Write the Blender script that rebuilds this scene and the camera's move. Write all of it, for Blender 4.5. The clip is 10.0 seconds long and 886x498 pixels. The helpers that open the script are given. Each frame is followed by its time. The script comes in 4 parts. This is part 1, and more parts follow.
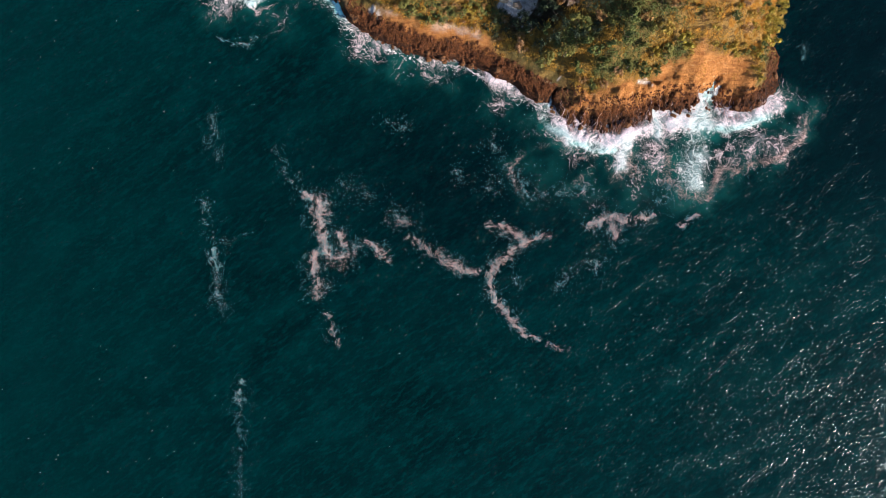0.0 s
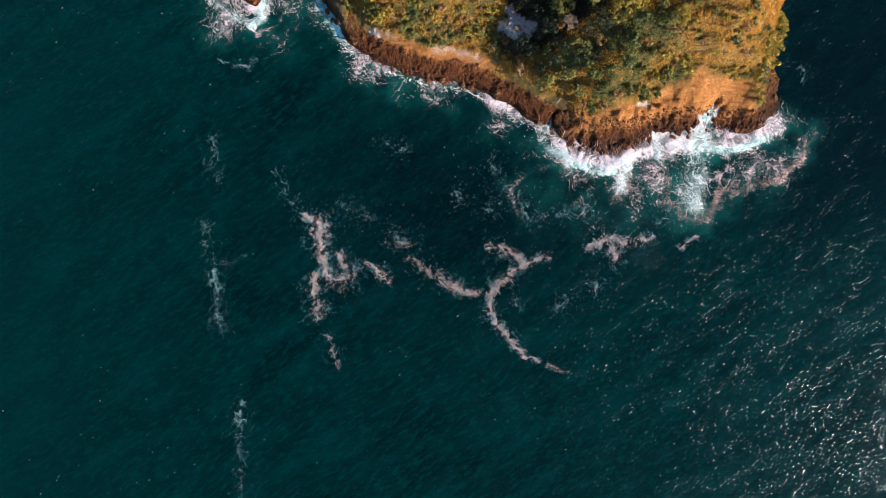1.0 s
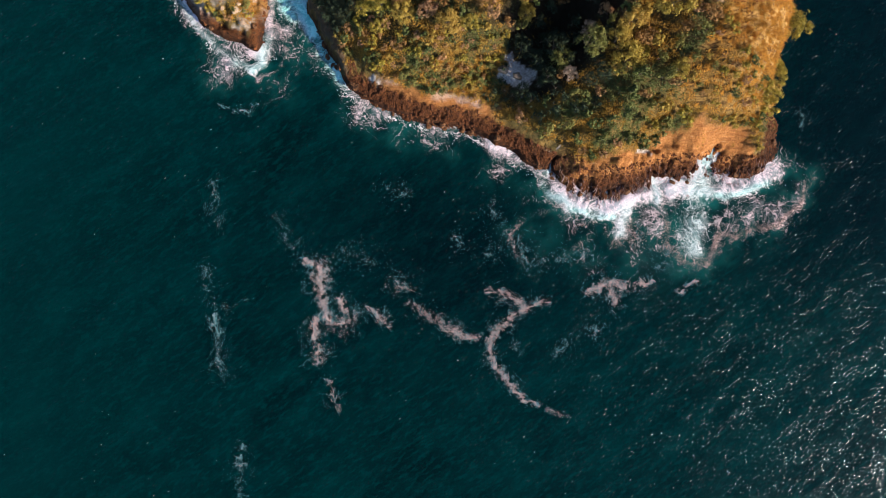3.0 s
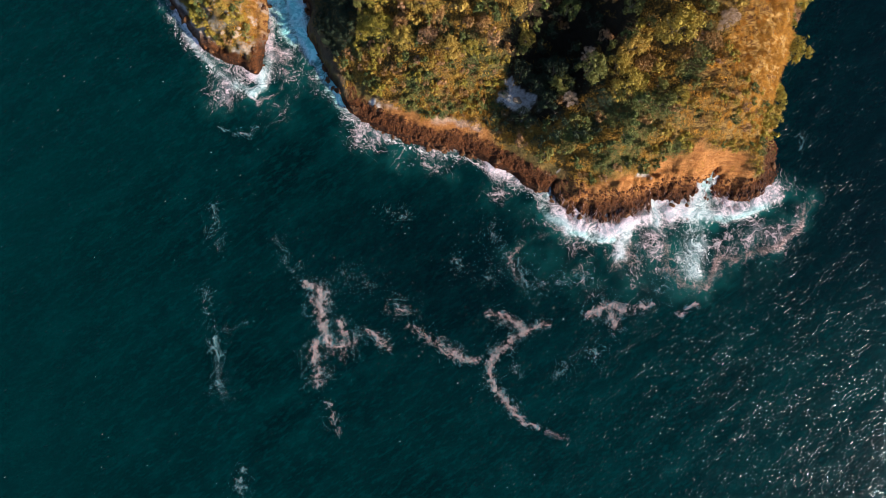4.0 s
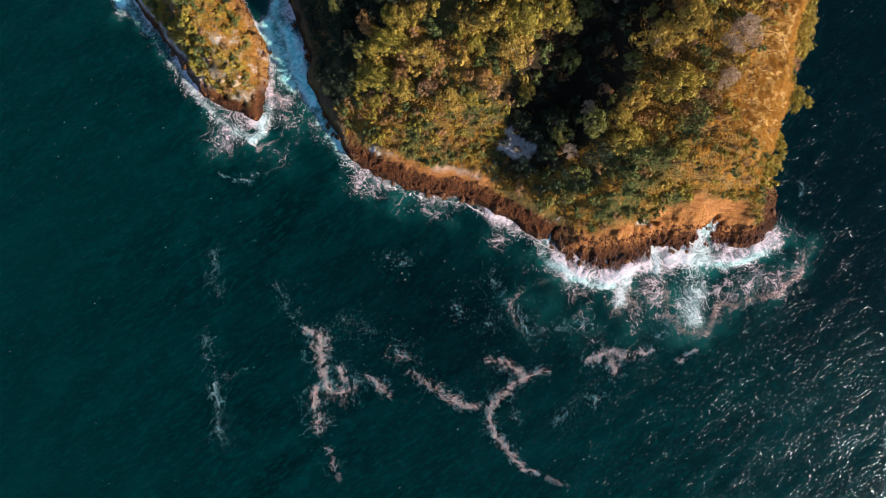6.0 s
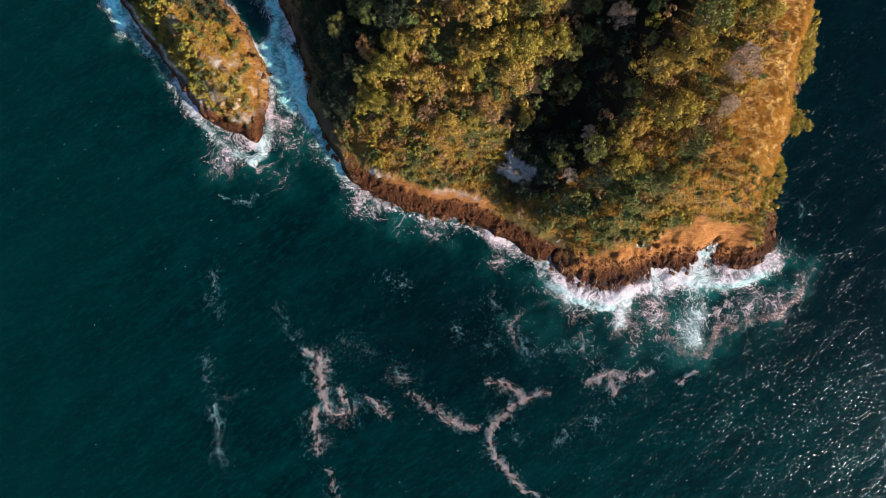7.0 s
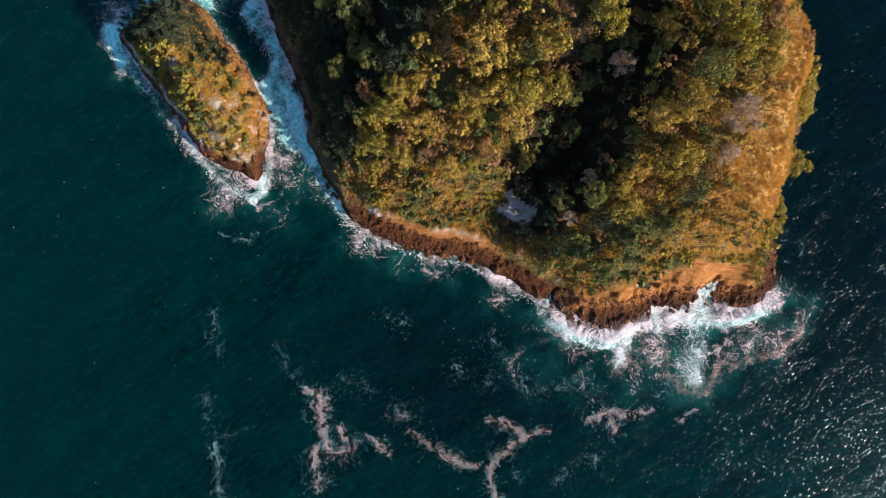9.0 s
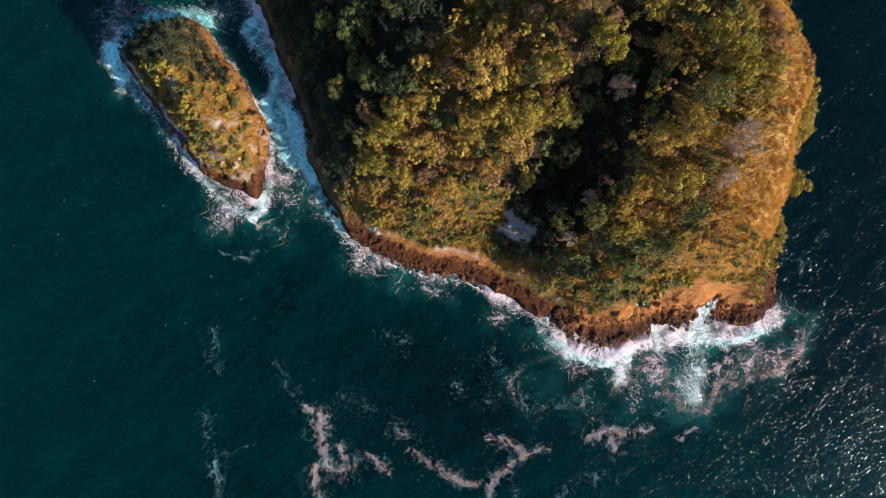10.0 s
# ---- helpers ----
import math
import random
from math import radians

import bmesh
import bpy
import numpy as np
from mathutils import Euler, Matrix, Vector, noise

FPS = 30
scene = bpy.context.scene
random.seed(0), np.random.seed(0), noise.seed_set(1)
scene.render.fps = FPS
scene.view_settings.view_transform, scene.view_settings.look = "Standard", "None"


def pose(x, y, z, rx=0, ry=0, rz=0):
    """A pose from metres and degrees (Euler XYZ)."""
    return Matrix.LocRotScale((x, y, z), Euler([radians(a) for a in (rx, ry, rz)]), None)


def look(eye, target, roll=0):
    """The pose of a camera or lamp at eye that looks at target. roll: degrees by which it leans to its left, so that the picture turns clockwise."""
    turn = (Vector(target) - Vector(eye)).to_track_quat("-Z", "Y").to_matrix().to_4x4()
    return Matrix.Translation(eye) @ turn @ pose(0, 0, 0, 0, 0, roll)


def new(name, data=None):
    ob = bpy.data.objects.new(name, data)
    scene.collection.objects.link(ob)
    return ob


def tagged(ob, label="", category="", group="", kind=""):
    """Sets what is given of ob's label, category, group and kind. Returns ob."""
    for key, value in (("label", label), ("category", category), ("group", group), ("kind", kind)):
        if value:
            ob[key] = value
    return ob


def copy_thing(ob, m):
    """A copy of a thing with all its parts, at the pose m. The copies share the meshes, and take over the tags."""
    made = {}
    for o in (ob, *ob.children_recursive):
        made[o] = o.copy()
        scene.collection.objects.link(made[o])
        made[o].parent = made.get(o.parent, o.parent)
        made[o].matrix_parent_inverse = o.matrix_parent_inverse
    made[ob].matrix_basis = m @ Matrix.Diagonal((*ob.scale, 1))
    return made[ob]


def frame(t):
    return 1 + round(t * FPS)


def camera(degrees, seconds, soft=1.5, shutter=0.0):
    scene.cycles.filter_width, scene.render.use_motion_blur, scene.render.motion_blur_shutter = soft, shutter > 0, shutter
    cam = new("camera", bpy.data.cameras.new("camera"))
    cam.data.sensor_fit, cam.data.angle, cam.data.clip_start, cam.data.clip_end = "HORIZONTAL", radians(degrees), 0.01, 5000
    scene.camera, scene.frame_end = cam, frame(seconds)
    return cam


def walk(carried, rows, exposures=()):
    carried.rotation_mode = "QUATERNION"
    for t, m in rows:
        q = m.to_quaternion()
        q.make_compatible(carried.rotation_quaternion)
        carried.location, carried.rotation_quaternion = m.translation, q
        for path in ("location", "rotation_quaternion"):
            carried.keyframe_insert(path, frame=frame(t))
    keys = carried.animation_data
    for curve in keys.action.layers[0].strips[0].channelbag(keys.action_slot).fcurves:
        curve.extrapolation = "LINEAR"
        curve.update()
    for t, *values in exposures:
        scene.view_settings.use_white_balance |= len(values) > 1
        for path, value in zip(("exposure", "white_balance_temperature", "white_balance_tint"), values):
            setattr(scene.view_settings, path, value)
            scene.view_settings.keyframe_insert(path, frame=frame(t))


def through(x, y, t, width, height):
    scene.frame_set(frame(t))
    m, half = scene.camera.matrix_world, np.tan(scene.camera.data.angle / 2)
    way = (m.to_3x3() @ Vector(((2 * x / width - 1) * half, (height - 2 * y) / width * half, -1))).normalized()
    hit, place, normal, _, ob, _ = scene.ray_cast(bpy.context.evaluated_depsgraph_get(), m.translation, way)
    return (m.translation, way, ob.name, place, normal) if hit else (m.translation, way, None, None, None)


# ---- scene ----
cam = camera(74.0, 10.0, 0.5)
PATH = [(0, 0.62, 119.47), (0.5, 2.81, 119.52), (1, 5.0, 119.62), (1.5, 7.19, 119.72), (2, 9.44, 119.85), (2.5, 11.75, 119.95),
        (4, 18.75, 120.12), (4.5, 21.1, 120.14), (5, 23.49, 120.16), (5.5, 25.86, 120.18), (7, 32.62, 120.19),
        (7.5, 34.64, 120.19), (8, 36.58, 120.19), (8.5, 38.49, 120.18), (9, 40.38, 120.17), (9.5, 42.25, 120.15),
        (10, 44.1, 120.15)]
walk(cam, [(t, pose(0.74, y, z)) for t, y, z in PATH], [(0, 1.04, 5900, 11), (2.5, 0.97, 5900, 11), (5, 0.92, 5900, 11), (7.5, 0.89, 5900, 11), (10, 0.87, 5900, 11)])

# ---- sky and sun ----
SUN_WAY = Vector((0.85, -0.53, 0)).normalized()
SUN_HIGH = radians(24)
world = bpy.data.worlds.new("sky")
scene.world = world
world.use_nodes = True
sky = world.node_tree.nodes.new("ShaderNodeTexSky")
sky.sky_type, sky.sun_disc = "NISHITA", False
sky.ozone_density = 3.0
sky.sun_elevation, sky.sun_rotation = SUN_HIGH, math.atan2(SUN_WAY.x, SUN_WAY.y)
world.node_tree.links.new(sky.outputs[0], world.node_tree.nodes["Background"].inputs[0])
world.node_tree.nodes["Background"].inputs[1].default_value = 0.08
sun = new("sun", bpy.data.lights.new("sun", "SUN"))
sun.data.energy, sun.data.angle, sun.data.color = 5.0, radians(0.6), (1.0, 0.82, 0.64)
sun.matrix_world = look(SUN_WAY * 300 * math.cos(SUN_HIGH) + Vector((0, 0, 300 * math.sin(SUN_HIGH))), (0, 0, 0))

# ---- plan of coast and relief ----
def hash2(ix, iy, seed):
    n = (ix.astype(np.int64) * 374761393 + iy.astype(np.int64) * 668265263 + seed * 974634541) & 0x7FFFFFFF
    n = ((n ^ (n >> 13)) * 1274126177) & 0x7FFFFFFF
    n = ((n ^ (n >> 16)) * 2246822519) & 0x7FFFFFFF
    return (n & 0xFFFFFF) / float(0xFFFFFF)


def value_noise(x, y, seed=0):
    ix, iy = np.floor(x), np.floor(y)
    fx, fy = x - ix, y - iy
    fx, fy = fx * fx * fx * (fx * (fx * 6 - 15) + 10), fy * fy * fy * (fy * (fy * 6 - 15) + 10)
    a, b = hash2(ix, iy, seed), hash2(ix + 1, iy, seed)
    c, d = hash2(ix, iy + 1, seed), hash2(ix + 1, iy + 1, seed)
    return (a + (b - a) * fx) * (1 - fy) + (c + (d - c) * fx) * fy


def fbm(x, y, octaves=4, seed=0):
    """Fractal noise, about -1 to 1."""
    total, amp, size = 0.0, 0.5, 1.0
    for k in range(octaves):
        total = total + amp * (2 * value_noise(x * size + 17.3 * k, y * size - 9.1 * k, seed + k) - 1)
        amp, size = amp * 0.5, size * 2.03
    return total


def smooth(x, a, b):
    t = np.clip((x - a) / (b - a), 0, 1)
    return t * t * (3 - 2 * t)


def closed_curve(points, steps=5):
    """A closed smooth curve through the corners of the plan."""
    p = np.array(points, float)
    out = []
    for i in range(len(p)):
        a, b, c, d = p[i - 1], p[i], p[(i + 1) % len(p)], p[(i + 2) % len(p)]
        for k in range(steps):
            t = k / steps
            out.append(0.5 * (2 * b + (c - a) * t + (2 * a - 5 * b + 4 * c - d) * t * t + (3 * b - a - 3 * c + d) * t ** 3))
    return np.array(out)


def inside_distance(x, y, poly):
    """Distance to the outline: positive inside, negative outside."""
    x, y = np.asarray(x, float), np.asarray(y, float)
    best, odd = np.full(x.shape, 1e9), np.zeros(x.shape, bool)
    for (ax, ay), (bx, by) in zip(poly, np.roll(poly, -1, 0)):
        ux, uy = bx - ax, by - ay
        t = np.clip(((x - ax) * ux + (y - ay) * uy) / (ux * ux + uy * uy + 1e-9), 0, 1)
        best = np.minimum(best, (x - ax - t * ux) ** 2 + (y - ay - t * uy) ** 2)
        odd ^= ((ay > y) != (by > y)) & (x < ux * (y - ay) / (uy if abs(uy) > 1e-9 else 1e-9) + ax)
    return np.where(odd, 1, -1) * np.sqrt(best)


SOUTH_SHORE = [
    (-37.3, 95), (-34.4, 88), (-32.4, 82.3), (-29.8, 76.6), (-27.4, 69.6), (-26.2, 66), (-26.8, 62.8), (-23.4, 55.8),
    (-20.5, 50.6), (-18.6, 47.6), (-16, 45.3), (-11.3, 42.5), (-6.6, 40.8), (-1.5, 39.4), (4.3, 38.9), (8, 37.4),
    (11.3, 35.6), (14.7, 34.3), (18, 31.6), (21.5, 30.3), (24.2, 32.2), (23.2, 28.8), (25.8, 26.0), (31, 24.6),
    (35, 24.8), (38.6, 25.4), (42.6, 26.1), (44.2, 28.3), (47, 27.6), (50.6, 27.8), (53.4, 30.4), (53.6, 33.6),
    (55.2, 34.2), (56.2, 32.4), (57.2, 29.0), (61.5, 28.4), (65.4, 29.8), (67.8, 32), (68.8, 37), (67.6, 43)]
NORTH_SHORE = [(67.0, 48), (68.4, 53), (69.8, 57), (69.2, 62), (70.6, 67), (71.2, 72), (70.4, 77), (67.6, 84), (66, 92), (65, 108), (60, 128), (30, 140),
               (-10, 138), (-36, 122), (-41, 106)]
ISLAND = closed_curve(SOUTH_SHORE + NORTH_SHORE)
INLETS = ((24.2, 32.2), (44.2, 28.3), (53.4, 30.4), (53.6, 33.6), (55.2, 34.2), (56.2, 32.4))
BODY = closed_curve([p for p in SOUTH_SHORE + NORTH_SHORE if p not in INLETS])  # the shore without its inlets
ISLET = closed_curve([
    (-65, 83.3), (-63, 80.6), (-59.7, 75.8), (-55.8, 71), (-51.6, 64.8), (-48.4, 60.4), (-44.4, 57.6), (-40, 56),
    (-37.2, 54.2), (-36, 57.6), (-35.6, 62), (-35.2, 67.5), (-36.8, 72), (-39.8, 77.5), (-43.8, 83), (-48, 89.2),
    (-52.6, 90.8), (-58, 89.6), (-62.5, 86.6)])
HILLS = [  # middle, reach and height of the swells of the relief
    (48, 62, 15, 7.5), (42, 46, 9, 0.8), (8, 74, 16, 3.2), (-8, 60, 11, -2.7), (40, 86, 22, 13.1), (58, 44, 8, -0.9),
    (14, 58, 8, -0.6), (58, 76, 12, 3.4), (53, 45.5, 6, 3.0), (-4, 84, 9, 3.9), (5, 48, 6, -3.3), (30, 70, 9, 3.4),
    (37, 53, 5, -2.2), (-24, 80, 7, -2.9), (18, 86, 9, 7.2), (-14, 78, 7, -2.1), (14, 47, 4, 3.2), (-8, 71, 7, 2.5), (23, 79, 7, 5.0)]
RAVINE = [(13, 45), (16, 50), (21, 54), (25, 60), (27, 66), (30, 73)]


def along(x, y, line):
    """Distance to an open line, and how far along it (0 to 1)."""
    best, where = np.full(np.shape(x), 1e9), np.zeros(np.shape(x))
    for k, ((ax, ay), (bx, by)) in enumerate(zip(line, line[1:])):
        ux, uy = bx - ax, by - ay
        t = np.clip(((x - ax) * ux + (y - ay) * uy) / (ux * ux + uy * uy), 0, 1)
        d = np.hypot(x - ax - t * ux, y - ay - t * uy)
        where = np.where(d < best, (k + t) / (len(line) - 1), where)
        best = np.minimum(best, d)
    return best, where


def coast(x, y):
    """Distance inland from the island's shore (negative at sea), with a ragged edge."""
    rag = 0.7 + 2.3 * smooth(x, 20, 26) * (1 - smooth(y, 38, 42))
    jx, jy = rag * fbm(x / 2.6, y / 2.6, 3, 5), rag * (fbm(x / 2.6, y / 2.6, 3, 9) + 0.5 * fbm(x / 1.1, y / 1.6, 2, 12))
    return inside_distance(x + jx, y + jy, ISLAND)


def body_coast(x, y):
    return inside_distance(x + 0.6 * fbm(x / 3, y / 3, 3, 6), y + 0.6 * fbm(x / 3, y / 3, 3, 10), BODY)


def islet_coast(x, y):
    jx, jy = 0.6 * fbm(x / 2.2, y / 2.2, 3, 25), 0.6 * fbm(x / 2.2, y / 2.2, 3, 29)
    return inside_distance(x + jx, y + jy, ISLET)


def base_height(x, y, d):
    """Ledge at the shore, then the flank, without the hills."""
    east = smooth(x, 40, 62) * smooth(y, 37, 52)
    wash = smooth(x, 22, 27) * (1 - smooth(y, 35, 39))  # the headland's ledge shelves into the surf
    ledge = (1.9 - 1.0 * wash) * smooth(d, -0.3, 0.8 + 1.2 * wash) + (1.6 + 0.9 * wash) * smooth(d, 1.2, 4.6)
    ledge = ledge + east * (1.6 * smooth(d, -0.5, 1.2) + 6.2 * smooth(d, 0, 6.5))
    west = (1 - smooth(x, -20, -15)) * smooth(y, 46, 51)
    ledge = ledge + west * 1.8 * smooth(d, 0.2, 1.8)
    inland = np.clip(d - 4.0, 0, None)
    return np.where(d > -0.3, ledge, -2.5 * smooth(-d, 0.3, 4)) + 14 * (1 - np.exp(-inland / 12.0))
# ---- end of plan ----


def island_height(x, y):
    shore, d = coast(x, y), body_coast(x, y)
    z = base_height(x, y, d)
    w = smooth(d, 3.5, 14)
    for hx, hy, reach, high in HILLS:
        z = z + w * high * np.exp(-((x - hx) ** 2 + (y - hy) ** 2) / reach ** 2)
    gully, _ = along(x, y, RAVINE)
    z = z - 7.0 * np.exp(-(gully / 6.0) ** 2) * smooth(d, 3, 12)
    z = z + 0.7 * smooth(d, 5, 10) * fbm(x / 6, y / 6, 3, 40)
    cape = smooth(x, 23, 27) * (1 - smooth(y, 34, 37))
    rock = smooth(d, -0.6, 0.6) * (1 - smooth(d, 4.5 + 1.2 * cape, 7.5 + 0.8 * cape))
    z = z + rock * (0.6 * fbm(x / 2.8, y / 2.8, 5, 50) + 0.4 * np.abs(fbm(x / 0.7, y / 1.7, 3, 60)) + 0.16 * fbm(x / 0.6, y / 0.9, 2, 66) - 0.15)
    z = z + rock * cape * (1.5 * np.abs(fbm(x / 1.5 + 0.12 * y, y / 5.5, 4, 67)) - 0.9 * smooth(fbm(x / 1.9, y / 3.4, 3, 69), 0.12, 0.4) * (1 - smooth(d, 4, 5.5)))
    face = smooth(x, 24, 30) * (1 - smooth(y, 38, 42)) * smooth(d, 4, 6) * (1 - smooth(d, 11, 14))
    z = z + face * (0.9 * fbm(x / 3.4, y / 1.7, 4, 73) + 0.35 * fbm(x / 0.9, y / 0.7, 3, 77))
    z = z * (1 - 0.86 * np.exp(-((x - 57) ** 2 + (y - 31.5) ** 2) / 34.0))
    z = z * (1 - 0.38 * np.exp(-((x - 29.5) ** 2 + (y - 31) ** 2) / 18.0))
    z = z - 3.2 * np.exp(-((x - 41) ** 2 + (y - 34.5) ** 2) / 26.0)
    wall = smooth(shore, -0.4, 0.6)
    z = z * wall - 2.5 * smooth(-shore, 0.2, 4)
    return z, np.minimum(d, 3.0 * shore + 2.4)


def islet_height(x, y):
    d = islet_coast(x, y)
    # the rock leans: a sheer pale face to the south-west, a long back to the north-east
    side = (x + 46) * 0.85 + (y - 72) * 0.53
    z = np.where(d > -0.3, 2.2 * smooth(d, -0.3, 0.7) + 1.2 * smooth(d, 1, 3), -2.5 * smooth(-d, 0.3, 4))
    z = z + 8.0 * smooth(d, 1.0, 8.0) * (1 - 0.35 * smooth(side, 0, 9)) * (0.65 + 0.35 * smooth(y, 56, 76))
    z = z + smooth(d, 0, 1) * (1.6 * fbm(x / 2.6, y / 2.6, 4, 70) + 1.0 * np.abs(fbm(x / 0.9, y / 0.9, 3, 75)))
    return z, d


# ---- materials ----
def material(name, rough=0.9, gloss=0.3):
    m = bpy.data.materials.new(name)
    m.use_nodes = True
    b = m.node_tree.nodes["Principled BSDF"]
    b.inputs["Roughness"].default_value = rough
    b.inputs["Specular IOR Level"].default_value = gloss
    return m, m.node_tree, b


def node(tree, kind, **values):
    n = tree.nodes.new(kind)
    for key, value in values.items():
        if key in n.inputs:
            n.inputs[key].default_value = value
    return n


def noise_of(tree, size, detail=4.0, rough=0.55, where=None, warp=0.0):
    n = node(tree, "ShaderNodeTexNoise", Scale=size, Detail=detail, Roughness=rough, Distortion=warp)
    if where is None:
        where = tree.nodes.new("ShaderNodeTexCoord").outputs["Object"]
    tree.links.new(where, n.inputs["Vector"])
    return n.outputs["Fac"]


def span(tree, value, a, b, to_a=0.0, to_b=1.0):
    n = node(tree, "ShaderNodeMapRange")
    n.interpolation_type = "SMOOTHSTEP"
    for i, v in zip((1, 2, 3, 4), (a, b, to_a, to_b)):
        n.inputs[i].default_value = v
    tree.links.new(value, n.inputs[0])
    return n.outputs[0]


def sums(tree, op, a, b):
    n = tree.nodes.new("ShaderNodeMath")
    n.operation = op
    for i, v in enumerate((a, b)):
        if isinstance(v, (int, float)):
            n.inputs[i].default_value = v
        else:
            tree.links.new(v, n.inputs[i])
    return n.outputs[0]


def blend(tree, fac, a, b):
    n = tree.nodes.new("ShaderNodeMix")
    n.data_type = "RGBA"
    for i, v in ((0, fac), (6, a), (7, b)):
        if isinstance(v, tuple):
            n.inputs[i].default_value = (*v, 1)
        elif isinstance(v, (int, float)):
            n.inputs[i].default_value = v
        else:
            tree.links.new(v, n.inputs[i])
    return n.outputs[2]


def attribute(tree, name):
    n = tree.nodes.new("ShaderNodeAttribute")
    n.attribute_name = name
    return n.outputs["Fac"]


def bump(tree, shader, height, strength, distance):
    n = node(tree, "ShaderNodeBump", Strength=strength, Distance=distance)
    tree.links.new(height, n.inputs["Height"])
    tree.links.new(n.outputs[0], shader.inputs["Normal"])


def sea_material():
    m, t, b = material("sea_water", 0.06, 0.5)
    b.inputs["IOR"].default_value = 1.33
    co = t.nodes.new("ShaderNodeTexCoord").outputs["Object"]
    ripple = node(t, "ShaderNodeMapping")
    ripple.vector_type = "TEXTURE"
    ripple.inputs["Rotation"].default_value = (0, 0, radians(36))
    ripple.inputs["Scale"].default_value = (1.6, 0.62, 1.0)
    t.links.new(co, ripple.inputs["Vector"])
    rip = ripple.outputs[0]
    patches = noise_of(t, 0.04, 3.0, 0.5, co)
    water = blend(t, span(t, patches, 0.35, 0.65), (0.0001, 0.0085, 0.0085), (0.0002, 0.0122, 0.0122))
    water = blend(t, span(t, noise_of(t, 0.11, 5.0, 0.62, rip), 0.4, 0.72), water, (0.0002, 0.0185, 0.0182))
    # sky sheen on the small ripples, put into the base colour
    water = blend(t, span(t, noise_of(t, 0.7, 4.0, 0.6, rip), 0.46, 0.68, 0.0, 0.65), water, (0.0004, 0.0260, 0.0258))
    air = attribute(t, "air")
    # lighter sky reflection to the west, put into the water colour
    water = blend(t, attribute(t, "sky_sheen"), water, (0.0004, 0.0190, 0.0180))
    # darkening of the sea by angle of view, put into its colour
    water = blend(t, attribute(t, "dim_tone"), water, (0.0001, 0.0030, 0.0042))
    water = blend(t, air, water, (0.010, 0.09, 0.079))
    # lace of foam: torn net of cells at two sizes
    warp = t.nodes.new("ShaderNodeVectorMath")
    warp.operation = "ADD"
    wn = node(t, "ShaderNodeTexNoise", Scale=0.55, Detail=4.0)
    t.links.new(co, wn.inputs["Vector"])
    wscale = t.nodes.new("ShaderNodeVectorMath")
    wscale.operation = "SCALE"
    wscale.inputs["Scale"].default_value = 4.2
    t.links.new(wn.outputs["Color"], wscale.inputs[0])
    t.links.new(co, warp.inputs[0])
    t.links.new(wscale.outputs[0], warp.inputs[1])
    swirl = node(t, "ShaderNodeTexNoise", Scale=0.16, Detail=2.0)
    t.links.new(co, swirl.inputs["Vector"])
    turned = t.nodes.new("ShaderNodeVectorMath")
    turned.operation = "MULTIPLY_ADD"
    turned.inputs[1].default_value = (11.0, 11.0, 0.0)
    t.links.new(swirl.outputs["Color"], turned.inputs[0])
    t.links.new(warp.outputs[0], turned.inputs[2])
    foam = attribute(t, "foam")
    threads = []
    for size, thick in ((0.17, 0.06), (0.42, 0.08), (1.1, 0.11)):
        n = noise_of(t, size, 4.0, 0.55, turned.outputs[0], 0.8)
        threads.append(span(t, sums(t, "ABSOLUTE", sums(t, "SUBTRACT", n, 0.5), 0.0), 0.0, thick, 1.0, 0.0))
    lace = sums(t, "ADD", sums(t, "MULTIPLY", threads[0], 0.36), sums(t, "MULTIPLY", threads[1], 0.34))
    lace = sums(t, "ADD", lace, sums(t, "MULTIPLY", threads[2], 0.3))
    flecks = noise_of(t, 3.0, 6.0, 0.75, co)
    lace = sums(t, "ADD", lace, sums(t, "MULTIPLY", sums(t, "SUBTRACT", flecks, 0.5), 0.5))
    score = sums(t, "ADD", sums(t, "MULTIPLY", foam, 1.25), sums(t, "MULTIPLY", lace, 1.15))
    mask = sums(t, "MULTIPLY", span(t, score, 0.92, 1.85), span(t, foam, 0.04, 0.3))
    cloud = sums(t, "ADD", foam, sums(t, "MULTIPLY", sums(t, "SUBTRACT", noise_of(t, 1.1, 5.0, 0.65, turned.outputs[0]), 0.5), 1.3))
    cloud = sums(t, "ADD", cloud, sums(t, "MULTIPLY", sums(t, "SUBTRACT", flecks, 0.5), 0.7))
    mask = sums(t, "MAXIMUM", mask, span(t, cloud, 0.35, 1.15, 0.0, 0.6))
    grain = noise_of(t, 3.5, 5.0, 0.7, co)
    white = blend(t, span(t, grain, 0.35, 0.65), (0.52, 0.43, 0.47), (1.0, 0.83, 0.85))
    white = blend(t, sums(t, "MULTIPLY", sums(t, "SUBTRACT", 1.0, sums(t, "MAXIMUM", threads[1], threads[0])), 0.7), white, (0.36, 0.41, 0.45))
    # skylight on shaded foam put into its colour, with some aerated water
    shade_mottle = noise_of(t, 0.45, 4.0, 0.6, turned.outputs[0])
    white = blend(t, sums(t, "MULTIPLY", attribute(t, "shade_blue"), span(t, shade_mottle, 0.36, 0.56, 0.85, 1.0)), white, blend(t, span(t, noise_of(t, 0.9, 5.0, 0.65, turned.outputs[0]), 0.4, 0.6), (0.16, 0.70, 0.66), (0.50, 1.0, 0.95)))
    tan = blend(t, span(t, grain, 0.4, 0.62), (0.17, 0.12, 0.11), (0.60, 0.43, 0.39))
    white = blend(t, attribute(t, "pink"), white, tan)
    colour = blend(t, mask, water, white)
    t.links.new(colour, b.inputs["Base Color"])
